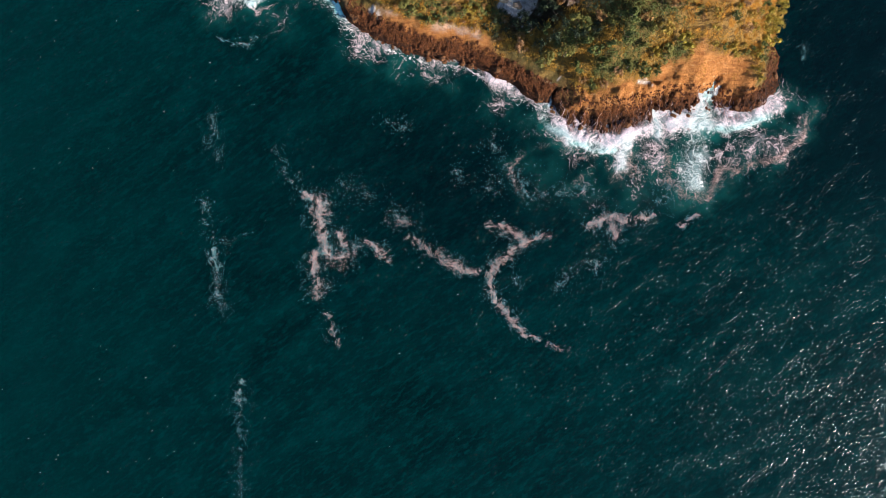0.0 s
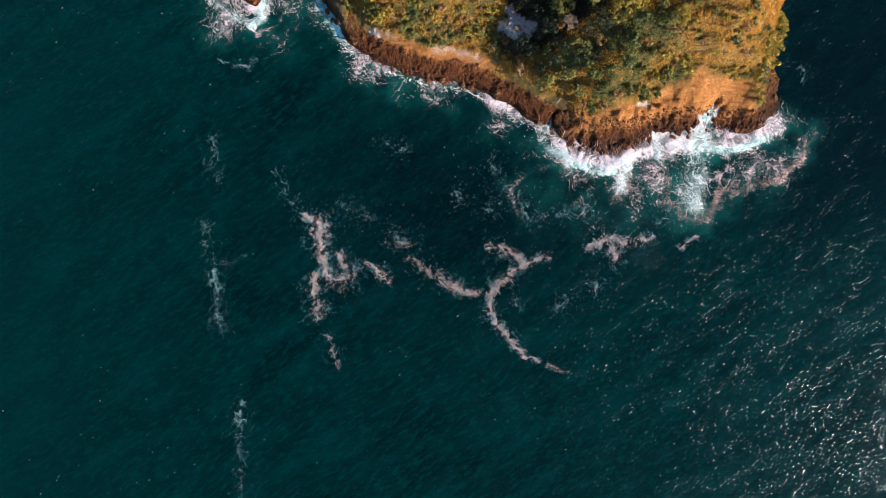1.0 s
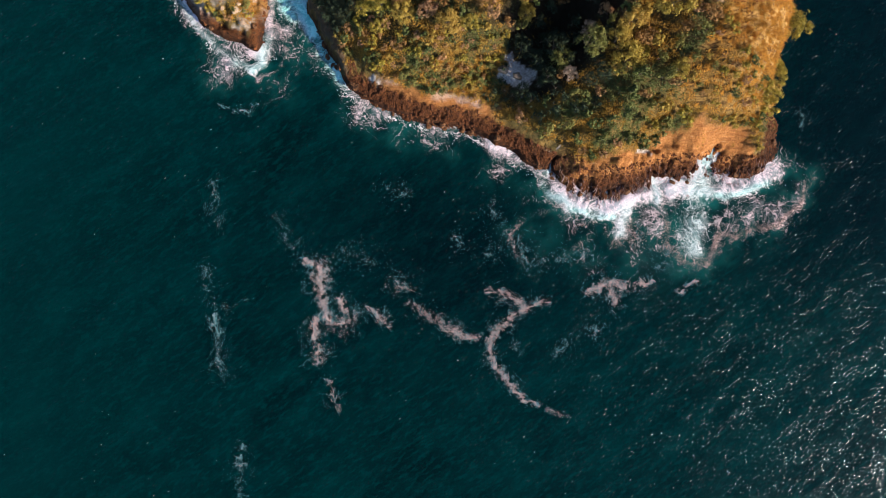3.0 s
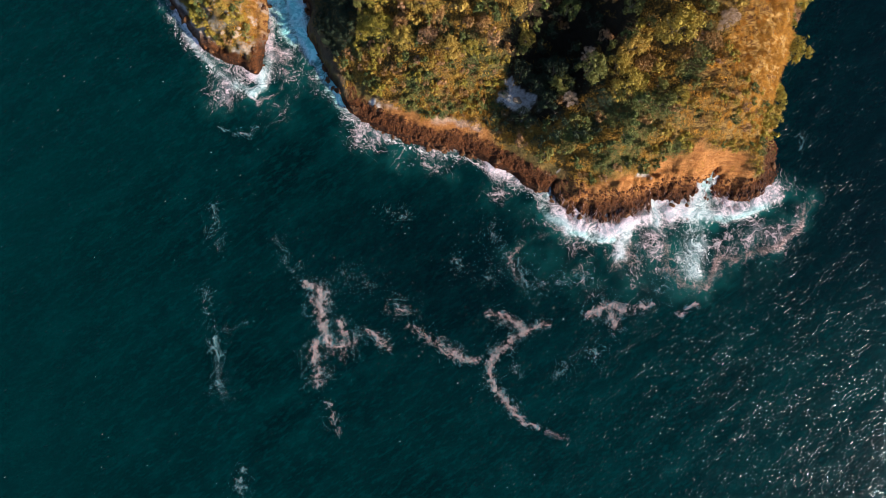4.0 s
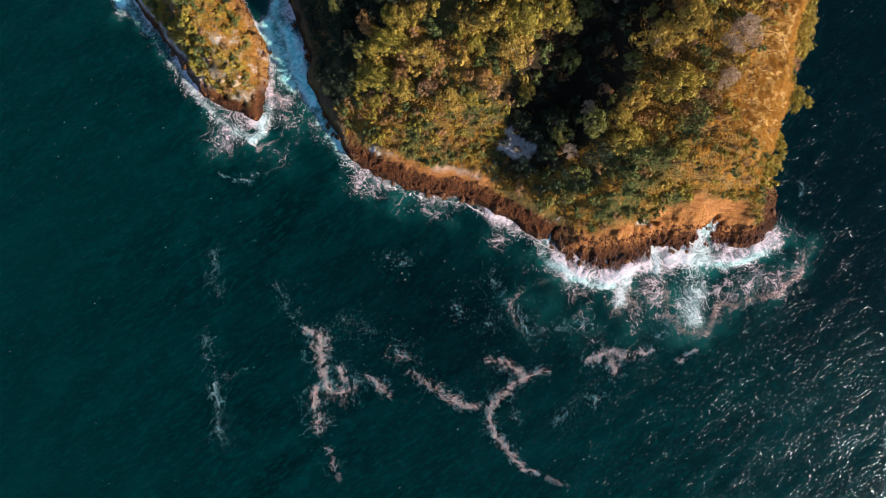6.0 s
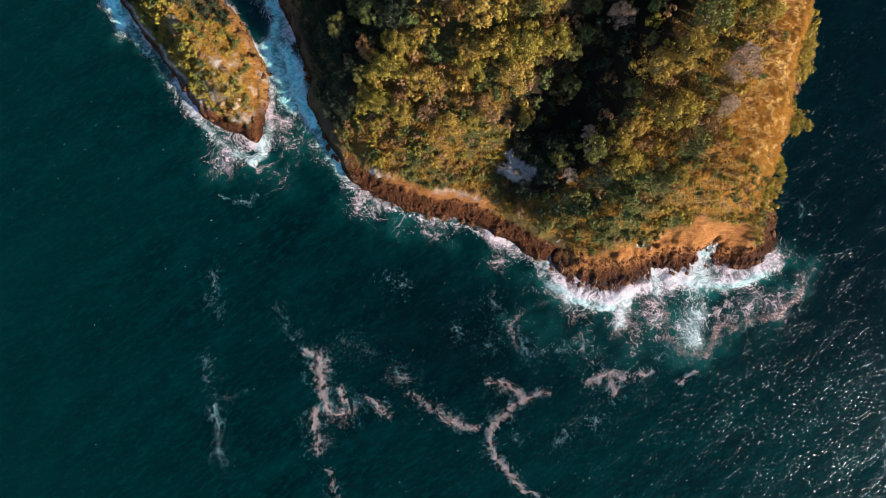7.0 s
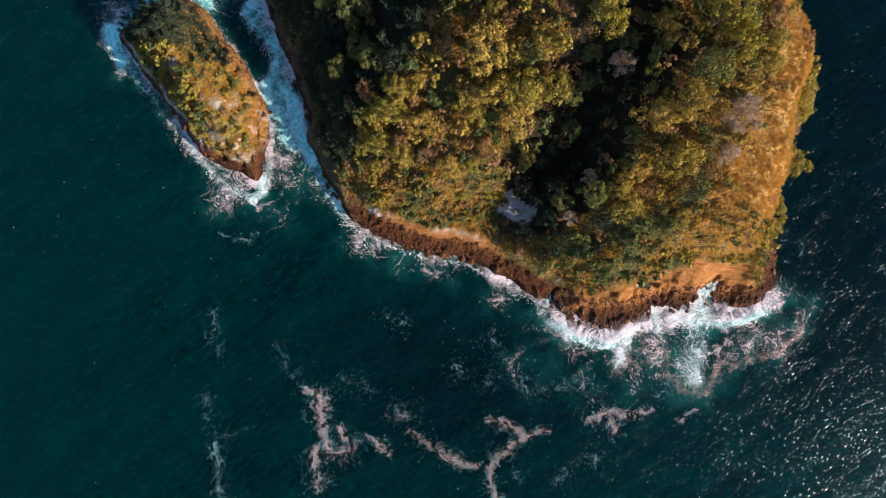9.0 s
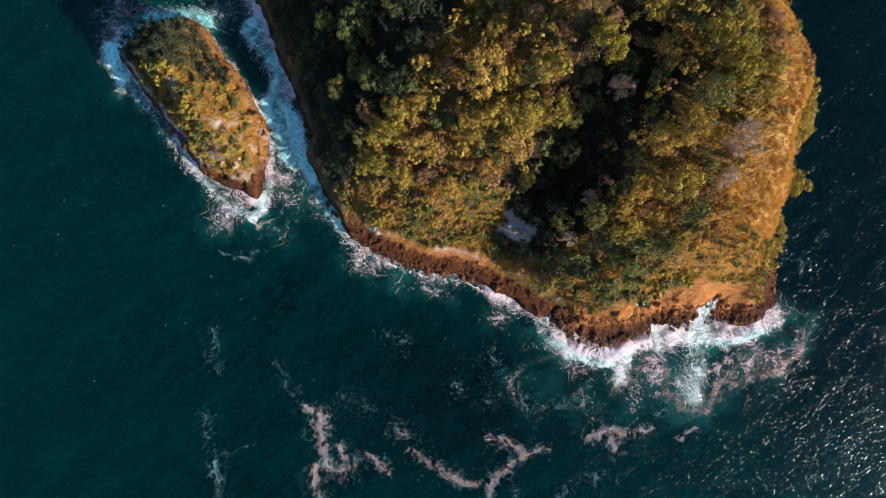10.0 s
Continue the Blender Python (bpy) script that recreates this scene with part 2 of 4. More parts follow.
    t.links.new(span(t, mask, 0.0, 0.5, 0.06, 0.85), b.inputs["Roughness"])
    crest = sums(t, "POWER", noise_of(t, 1.8, 1.5, 0.4, rip), 7.0)
    patchy = span(t, noise_of(t, 0.22, 3.0, 0.6, rip), 0.36, 0.66, 0.25, 1.05)
    relief = sums(t, "ADD", sums(t, "MULTIPLY", noise_of(t, 0.3, 3.0, 0.5, rip), 0.16),
                  sums(t, "MULTIPLY", sums(t, "MULTIPLY", crest, patchy), 1.0))
    b.inputs["Specular IOR Level"].default_value = 0.0
    b.subsurface_method = "BURLEY"
    b.inputs["Subsurface Radius"].default_value = (1, 1, 1)
    b.inputs["Subsurface Scale"].default_value = 4.0
    t.links.new(span(t, mask, 0.0, 0.35, 1.0, 0.0), b.inputs["Subsurface Weight"])
    bump(t, b, sums(t, "ADD", sums(t, "MULTIPLY", relief, 0.12), sums(t, "MULTIPLY", mask, 0.3)), 1.0, 1.0)
    shine = node(t, "ShaderNodeBsdfGlossy", Roughness=0.155, Color=(0.46, 0.54, 0.58, 1))
    bump(t, shine, relief, 1.0, 0.78)
    edge = node(t, "ShaderNodeFresnel", IOR=1.33)
    t.links.new(shine.inputs["Normal"].links[0].from_socket, edge.inputs["Normal"])
    wet = sums(t, "MULTIPLY", edge.outputs[0], span(t, mask, 0.0, 0.5, 1.0, 0.1))
    both = t.nodes.new("ShaderNodeMixShader")
    for i, v in enumerate((wet, b.outputs[0], shine.outputs[0])):
        t.links.new(v, both.inputs[i])
    t.links.new(both.outputs[0], t.nodes["Material Output"].inputs["Surface"])
    return m


def ground_material():
    m, t, b = material("island_soil_and_rock", 0.92, 0.2)
    co = t.nodes.new("ShaderNodeTexCoord").outputs["Object"]
    fine, mid, large = noise_of(t, 3.0, 6.0, 0.7, co), noise_of(t, 0.7, 5.0, 0.6, co), noise_of(t, 0.16, 4.0, 0.55, co)
    soil = blend(t, span(t, mid, 0.35, 0.65), (0.10, 0.08, 0.02), (0.27, 0.17, 0.05))
    soil = blend(t, span(t, large, 0.4, 0.62), soil, (0.10, 0.085, 0.03))
    # shade under the crowns, put into the floor's colour
    soil = blend(t, attribute(t, "wood_shade"), soil, blend(t, mid, (0.014, 0.011, 0.006), (0.045, 0.032, 0.016)))
    straw = blend(t, span(t, mid, 0.3, 0.7), (0.32, 0.175, 0.04), (0.56, 0.33, 0.095))
    comb = node(t, "ShaderNodeMapping")
    comb.inputs["Rotation"].default_value = (0, 0, radians(-28))
    comb.inputs["Scale"].default_value = (0.45, 1.5, 0.45)
    t.links.new(co, comb.inputs["Vector"])
    tussock = noise_of(t, 1.1, 5.0, 0.7, comb.outputs[0], 1.2)
    straw = blend(t, span(t, tussock, 0.47, 0.6), straw, (0.12, 0.05, 0.012))
    ochre = blend(t, span(t, mid, 0.3, 0.7), (0.38, 0.15, 0.036), (0.56, 0.255, 0.078))
    ochre = blend(t, span(t, fine, 0.45, 0.7), ochre, (0.30, 0.13, 0.035))
    ochre = blend(t, span(t, noise_of(t, 1.5, 6.0, 0.75, co), 0.5, 0.66, 0.0, 0.75), ochre, (0.34, 0.15, 0.045))
    bed = node(t, "ShaderNodeMapping")
    bed.inputs["Rotation"].default_value = (0, 0, radians(-7))
    bed.inputs["Scale"].default_value = (0.22, 1.3, 1.3)
    t.links.new(co, bed.inputs["Vector"])
    strata = noise_of(t, 0.85, 6.0, 0.7, bed.outputs[0], 0.6)
    ochre = blend(t, span(t, strata, 0.5, 0.6, 0.0, 0.8), ochre, (0.27, 0.105, 0.03))
    ochre = blend(t, span(t, strata, 0.32, 0.42, 0.7, 0.0), ochre, (0.60, 0.39, 0.20))
    grit = noise_of(t, 5.5, 5.0, 0.75, co)
    weed = blend(t, span(t, grit, 0.36, 0.62), (0.012, 0.005, 0.003), (0.18, 0.064, 0.017))
    weed = blend(t, span(t, mid, 0.54, 0.75, 0.0, 0.7), weed, (0.24, 0.085, 0.022))
    weed = blend(t, span(t, noise_of(t, 1.6, 5.0, 0.7, co), 0.5, 0.68, 0.0, 0.45), weed, (0.02, 0.008, 0.005))
    pale = blend(t, span(t, fine, 0.35, 0.7), (0.42, 0.37, 0.33), (0.86, 0.80, 0.74))
    # wet rock low down, and the painted shade of the west cliff
    weed = blend(t, sums(t, "MULTIPLY", attribute(t, "wet"), 0.8), weed, (0.018, 0.009, 0.006))
    colour = blend(t, attribute(t, "straw"), soil, straw)
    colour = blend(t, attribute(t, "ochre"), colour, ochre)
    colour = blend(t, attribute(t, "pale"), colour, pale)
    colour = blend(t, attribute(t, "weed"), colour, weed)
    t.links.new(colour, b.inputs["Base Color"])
    bump(t, b, sums(t, "ADD", fine, sums(t, "MULTIPLY", noise_of(t, 1.2, 6.0, 0.7, co), 1.2)), 1.0, 0.6)
    return m


def leaf_material(name, dark, bright, other, rough=0.75, through=0.11):
    """Leaves that vary from leaf to leaf and from plant to plant."""
    m, t, b = material(name, rough, 0.25)
    leaf = t.nodes.new("ShaderNodeNewGeometry").outputs["Random Per Island"]
    plant = t.nodes.new("ShaderNodeObjectInfo").outputs["Random"]
    tuft = span(t, noise_of(t, 1.15, 3.0, 0.6), 0.38, 0.62)
    fresh = sums(t, "ADD", sums(t, "MULTIPLY", leaf, 0.5), sums(t, "MULTIPLY", tuft, 0.5))
    colour = blend(t, fresh, dark, bright)
    colour = blend(t, sums(t, "MULTIPLY", span(t, plant, 0.2, 1.0), 0.75), colour, other)
    patch = noise_of(t, 0.5, 3.0)
    colour = blend(t, span(t, patch, 0.5, 0.75, 0.0, 0.45), colour, other)
    t.links.new(colour, b.inputs["Base Color"])
    thin = t.nodes.new("ShaderNodeBsdfTranslucent")
    t.links.new(colour, thin.inputs["Color"])
    both = node(t, "ShaderNodeMixShader", Fac=through)
    t.links.new(b.outputs[0], both.inputs[1])
    t.links.new(thin.outputs[0], both.inputs[2])
    t.links.new(both.outputs[0], t.nodes["Material Output"].inputs["Surface"])
    return m


def plain_material(name, a, c, size, rough=0.9, depth=0.05):
    m, t, b = material(name, rough, 0.3)
    n = noise_of(t, size, 5.0, 0.65)
    t.links.new(blend(t, span(t, n, 0.33, 0.67), a, c), b.inputs["Base Color"])
    bump(t, b, n, 0.8, depth)
    return m


SEA = sea_material()
GROUND = ground_material()
LEAF_OLIVE = leaf_material("olive_leaves", (0.16, 0.135, 0.022), (0.46, 0.37, 0.05), (0.42, 0.27, 0.06))
LEAF_GREEN = leaf_material("green_leaves", (0.034, 0.056, 0.022), (0.165, 0.195, 0.05), (0.22, 0.20, 0.05))
LEAF_RUSSET = leaf_material("dry_russet_leaves", (0.18, 0.10, 0.03), (0.48, 0.27, 0.10), (0.38, 0.22, 0.12))
TWIG = leaf_material("bare_grey_twigs", (0.24, 0.17, 0.11), (0.58, 0.44, 0.32), (0.46, 0.31, 0.20))
GRASS = leaf_material("dry_straw_grass", (0.26, 0.105, 0.014), (0.80, 0.42, 0.062), (0.58, 0.28, 0.035))
SCRUB = leaf_material("low_scrub_leaves", (0.14, 0.10, 0.015), (0.48, 0.32, 0.04), (0.44, 0.22, 0.035))
# dark green, with the shade of flank and ravine put into the colour
LEAF_SHADE_DARK = leaf_material("shade_dark_leaves", (0.012, 0.025, 0.015), (0.052, 0.075, 0.034), (0.035, 0.048, 0.025))
BARK = plain_material("grey_brown_bark", (0.10, 0.075, 0.055), (0.24, 0.19, 0.15), 4.0)
ROCK_WEED = plain_material("weedy_brown_rock", (0.03, 0.013, 0.006), (0.17, 0.075, 0.025), 2.2, 0.8, 0.2)
ROCK_LOOSE = leaf_material("loose_brown_rock", (0.010, 0.004, 0.003), (0.20, 0.068, 0.019), (0.075, 0.028, 0.010), 0.85, 0.0)
ROCK_PALE = plain_material("pale_sandstone", (0.28, 0.19, 0.115), (0.48, 0.36, 0.245), 3.5, 0.9, 0.15)
FOAM = leaf_material("old_sea_foam", (0.16, 0.115, 0.11), (0.66, 0.47, 0.43), (0.42, 0.28, 0.245), 0.8, 0.0)
FOAM_THIN = leaf_material("thin_sea_foam", (0.02, 0.085, 0.095), (0.12, 0.27, 0.295), (0.06, 0.16, 0.175), 0.8, 0.0)
SURF = plain_material("fresh_white_foam", (0.70, 0.70, 0.72), (0.88, 0.87, 0.85), 1.5, 0.8, 0.05)


# ---- building ----
def mesh_of(name, verts, faces, mats, smooth_faces=False, which=None):
    me = bpy.data.meshes.new(name)
    verts, faces = np.asarray(verts, np.float32), np.asarray(faces, np.int32)
    n, k = faces.shape
    me.vertices.add(len(verts))
    me.vertices.foreach_set("co", verts.ravel())
    me.loops.add(n * k)
    me.loops.foreach_set("vertex_index", faces.ravel())
    me.polygons.add(n)
    me.polygons.foreach_set("loop_start", np.arange(0, n * k, k, dtype=np.int32))
    for m in mats if isinstance(mats, (list, tuple)) else [mats]:
        me.materials.append(m)
    if which is not None:
        me.polygons.foreach_set("material_index", np.asarray(which, np.int32))
    me.polygons.foreach_set("use_smooth", np.full(n, smooth_faces))
    me.update(calc_edges=True)
    me.validate()
    return me


def values(me, name, data):
    a = me.attributes.new(name, "FLOAT", "POINT")
    a.data.foreach_set("value", np.asarray(data, np.float32).ravel())


def sheet(xs, ys):
    gx, gy = np.meshgrid(xs, ys)
    nx, ny = len(xs), len(ys)
    i = (np.arange(ny - 1)[:, None] * nx + np.arange(nx - 1)[None, :]).ravel()
    return gx.ravel(), gy.ravel(), np.stack([i, i + 1, i + nx + 1, i + nx], 1)


# ---- sea ----
def blob(x, y, bx, by, r):
    return np.exp(-(((x - bx) ** 2 + (y - by) ** 2) / r ** 2))


STREAKS = [
        (1.0, 700, [(-27.3, 11.6), (-24.4, 10.5)]),
        (1.3, 2300, [(-24.4, 10.5), (-24.4, 7.0), (-23.9, 3.1), (-22.3, -0.7)]),
        (1.2, 800, [(-25.2, -0.4), (-25.4, -4.1)]),
        (1.2, 330, [(-24.4, -5.1), (-25.0, -9.1)]),
        (1.0, 180, [(-22.8, -11.9), (-21.5, -16.5), (-20.2, -19.1)]),
        (0.9, 300, [(-20.2, 4.0), (-19.2, 1.4)]),
        (1.5, 300, [(-22.2, -1.8), (-17.3, -0.4)]),
        (0.8, 480, [(-15.0, 2.4), (-12.4, 0.5), (-10.0, -1.5)]),
        (1.4, 120, [(-10.4, 7.0), (-6.5, 5.7)]),
        (1.1, 300, [(-6.4, 3.0), (-3.0, 1.5), (0.7, -1.5)]),
        (0.9, 620, [(0.7, -1.5), (4.0, -3.3), (8.0, -4.1)]),
        (1.0, 620, [(9.8, 5.6), (14.0, 4.8), (17.4, 2.4)]),
        (1.0, 520, [(16.9, 1.9), (19.6, 3.0), (21.9, 3.7)]),
        (0.75, 1500, [(17.4, 1.9), (13.0, -1.5), (10.1, -4.4), (10.4, -8.3)]),
        (0.7, 900, [(10.4, -8.3), (12.7, -11.7), (15.3, -14.3)]),
        (0.75, 560, [(15.3, -14.8), (17.2, -16.9), (20.6, -17.7)]),
        (0.8, 60, [(21.6, -18.2), (26.2, -19.8)]),
        (1.5, 1700, [(30.4, 5), (35, 7), (39.4, 6.2), (44, 7.6)]),
        (1.1, 420, [(35, 5.4), (36, 3)]),
        (0.8, 420, [(48.4, 5.4), (53, 7.7)])]  # old foam: half width, amount, line


def build_sea():
    step = 0.48
    far = np.array([4, 12, 30, 70, 160, 360, 800, 1800, 4200.0])
    xs = np.concatenate([-100 - far[::-1], np.arange(-100, 100.1, step), 100 + far])
    ys = np.concatenate([-60 - far[::-1], np.arange(-60, 108.1, step), 108 + far])
    x, y, faces = sheet(xs, ys)
    near = smooth(120 - np.abs(x), 0, 20) * smooth(130 - np.abs(y - 24), 0, 30)
    out_main, out_islet = -coast(x, y), -islet_coast(x, y)
    out = np.minimum(out_main, out_islet)
    z = 0.16 * fbm(x / 9 + y / 20, y / 5 - x / 11, 4, 3) * near
    # surf: narrow along the bay, wide at the headland and in the channel
    uneven = 0.55 + 0.9 * value_noise(x / 4.2, y / 4.2, 11)
    headland = smooth(x, 20, 30) * (1 - smooth(y, 34, 40))
    channel = smooth(y, 52, 60) * (1 - smooth(x, -20, -15)) * smooth(x, -50, -40)
    lee = smooth(-out_islet, -9, -1) * smooth(y, 66, 72) * smooth(x, -48, -42) * (out_islet < out_main)
    wide = (2.5 + 1.6 * headland + 1.0 * channel - 0.6 * smooth(y, 50, 56) * (1 - smooth(x, -44, -40))) * uneven * (1 - 0.75 * lee)
    foam = 1.08 * np.exp(-(np.clip(out, 0, None) / wide) ** 1.3) * (0.55 + 0.6 * smooth(value_noise(x / 6.5, y / 6.5, 13), 0.15, 0.7))
    inshore = smooth(x, -20, -14) * (1 - smooth(x, 16, 24)) * (out_main < out_islet)
    torn = smooth(value_noise(x / 2.6, y / 2.6, 15) + 0.5 * fbm(x / 1.0, y / 1.0, 3, 17), 0.25, 0.75)
    foam = foam * (1 - (0.35 * inshore + 0.3 * headland) * (1 - torn))
    lee_east = 1 - 0.85 * smooth(x, 65, 69) * smooth(y, 30, 36)
    foam = foam * lee_east
    air = 0.75 * np.exp(-(np.clip(out, 0, None) / (wide * 1.3)) ** 2) * lee_east ** 2
    wx, wy = x + 2.4 * fbm(x / 4, y / 4, 3, 33), y + 2.4 * fbm(x / 4, y / 4, 3, 37)
    for bx, by, r, amount in ((44, 20, 4.5, 0.5), (66, 22, 4.5, 0.36), (73, 25, 2.6, 0.42), (70, 20.5, 2.4, 0.36), (60, 20, 4, 0.3), (46, 15, 3, 0.32), (28, 20, 4, 0.2), (21, 26, 4, 0.22),
                              (-33, 57, 4.5, 0.5), (-33, 48, 4, 0.2), (-43, 52, 4, 0.45), (-36, 86, 4, 0.4), (-63.5, 89.5, 5.5, 0.55), (-45, 93, 4, 0.45),
                              (-12, 39.6, 3.0, 0.34), (-8.5, 37.4, 2.6, 0.3), (-1, 37, 3.2, 0.32), (1.5, 35.4, 2.4, 0.26), (-16, 42, 2.6, 0.32), (12.5, 31, 3, 0.3), (16, 17, 2.5, 0.12), (20, 12, 2.5, 0.12), (31, 12, 4, 0.16), (40, 13, 4, 0.25)):
        g = blob(wx, wy, bx, by, r)
        foam = np.maximum(foam, amount * g ** 0.7 + 0.15 * g)
        air = np.maximum(air, min(1.0, 1.5 * amount) * g ** 0.6)
    for bx, by, r, amount in ((21, 17, 4.2, 0.24), (33, 17.5, 3.2, 0.22), (43, 18, 3.0, 0.2), (-30, 54, 4.5, 0.4)):
        air = np.maximum(air, amount * blob(wx, wy, bx, by, r) ** 0.7)
    # streams of surf: line, half width, foam, air, skylit shade and aerated water, tan
    shade_blue, pink = 0 * x, 0 * x
    for line, half, thick, lively, milk_shade, old in (
            ([(24.5, 27), (26, 23.6), (30, 22.3), (35, 22.6), (39, 24), (42, 25)], 1.9, 1.25, 1.0, 0.04, 0),
            ([(20.6, 28), (23.4, 24.6), (27.6, 21.4)], 1.4, 0.95, 1.0, 0.35, 0), ([(47, 26), (52, 25.6), (57, 26.4), (62, 27), (66, 28), (68.6, 29.6)], 2.1, 1.25, 1.0, 0.04, 0),
            ([(27, 21.6), (31, 20.9), (36, 21.2)], 0.9, 1.1, 1.0, 0.55, 0), ([(56, 25), (62, 25.8), (67, 27.2)], 0.9, 1.1, 1.0, 0.55, 0),
            ([(53.4, 27), (52, 22), (51.6, 14)], 3.6, 0.74, 1.0, 0.4, 0), ([(54.7, 31.4), (55, 33.8)], 1.5, 1.2, 1.0, 0.5, 0),
            ([(38.5, 22), (37, 16.6)], 2.0, 0.95, 0.8, 0.3, 0), ([(43.5, 28), (44, 24)], 1.3, 1.1, 0.8, 0.3, 0),
            ([(22.3, 30), (23.6, 31.4)], 0.9, 1.2, 0.9, 0.5, 0),
            ([(46.6, 20), (47.2, 13.4), (50.5, 10.9), (55.4, 11.4), (57.4, 17), (63, 17.6), (70, 19.4), (74, 24), (75.4, 29)], 1.2, 0.62, 0.5, 0, 1),
            ([(39.6, 19.5), (38.6, 15.4), (35, 15), (34, 19)], 0.9, 0.5, 0.4, 0, 0.9), ([(31.6, 20), (31, 16), (26, 13)], 0.9, 0.42, 0.3, 0, 0.8), ([(17.6, 20.4), (15, 17.4), (15.2, 13.6), (17.4, 11)], 0.8, 0.5, 0.3, 0, 0.9), ([(17.6, 20.4), (21, 21.6), (25, 22.6)], 0.7, 0.45, 0.4, 0, 0.5),
            ([(-38.7, 90), (-38, 87)], 2.1, 1.25, 0.9, 1.0, 0), ([(-36, 84), (-33.6, 80.6), (-32.6, 75)], 1.9, 1.15, 0.9, 1.0, 0),
            ([(-31.6, 73), (-30, 68.4), (-27.9, 63.5), (-25.6, 58.6)], 2.5, 2.0, 1.0, 1.0, 0), ([(-34, 74), (-33, 68), (-30, 62)], 2.2, 1.3, 0.9, 1.0, 0),
            ([(-25.6, 58.6), (-22.5, 53), (-19.6, 48.6)], 1.6, 1.3, 0.9, 0.9, 0),
            ([(-35, 66.5), (-34.8, 62), (-35.4, 57)], 1.5, 1.0, 0.9, 0.0, 0.25), ([(-35.6, 56), (-36, 52), (-38.4, 50.6), (-41.5, 52.6)], 1.4, 0.8, 0.9, 0.4, 0),
            ([(-33.5, 60), (-31, 55), (-33, 50.4), (-37, 48.6)], 0.7, 0.6, 0.6, 0, 0.5),
            ([(-41, 53.4), (-45, 54.4), (-49, 58.6), (-52.6, 63.6), (-56, 68.6)], 1.1, 0.72, 0.7, 0.3, 0),
            ([(-57, 70.6), (-60.5, 74.6), (-63.5, 78.4)], 1.1, 0.6, 0.8, 0.9, 0), ([(-64.6, 79.4), (-66.4, 82.6), (-66.2, 85)], 2.6, 1.3, 0.9, 1.0, 0),
            ([(-64, 87.4), (-61, 90), (-57, 92)], 1.8, 0.85, 0.9, 1.0, 0), ([(-55.4, 91.6), (-51, 92), (-47.4, 90)], 1.7, 1.25, 0.9, 1.0, 0)):
        away, _ = along(wx * 0.6 + x * 0.4, wy * 0.6 + y * 0.4, line)
        g = np.exp(-(away / half) ** 2)
        foam = np.maximum(foam, thick * g)
        air = np.maximum(air, lively * np.exp(-(away / (1.6 * half)) ** 2))
        shade_blue, pink = np.maximum(shade_blue, milk_shade * g), np.maximum(pink * (1 - 0.8 * g * (old == 0)), old * g)
    for half, amount, line in STREAKS:
        g = np.exp(-(along(x + 0.9 * fbm(x / 1.7, y / 1.7, 3, 41), y + 0.9 * fbm(x / 1.7, y / 1.7, 3, 45), line)[0] / (0.75 * half)) ** 2)
        foam, pink = np.maximum(foam, (0.42 if amount > 400 else 0.28 if amount > 200 else 0) * g), np.maximum(pink, 0.75 * g)
    foam = foam * (0.75 + 0.5 * value_noise(x / 2.1, y / 2.1, 21)) * (0.75 + 0.5 * smooth(value_noise(x / 4.6 + 3, y / 4.6, 27), 0.2, 0.8))
    z = z + 0.3 * np.clip(foam - 0.35, 0, 1) * (0.4 + value_noise(x / 1.1, y / 1.1, 23))
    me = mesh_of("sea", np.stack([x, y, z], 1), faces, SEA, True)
    values(me, "foam", foam)
    values(me, "shade_blue", np.clip(shade_blue, 0, 1))
    values(me, "pink", np.clip(pink, 0, 1))
    values(me, "sky_sheen", 0.45 * smooth(-x + 10 * fbm(x / 30, y / 30, 2, 43), 40, 85))
    # darker tone in the bay; eastward, the weaker sky reflection as colour
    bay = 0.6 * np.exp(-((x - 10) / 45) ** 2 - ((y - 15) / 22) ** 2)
    values(me, "dim_tone", np.maximum(bay, 0.75 * smooth(x + 12 * fbm(x / 40, y / 40, 2, 39), 30, 78) * smooth(y, -8, 26)))
    values(me, "air", np.clip(air, 0, 1) * (0.2 + 0.9 * smooth(value_noise(x / 3, y / 3, 31) + 0.4 * fbm(x / 1.2, y / 1.2, 3, 35), 0.1, 0.9)))
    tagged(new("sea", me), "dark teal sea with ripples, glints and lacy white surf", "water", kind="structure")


build_sea()


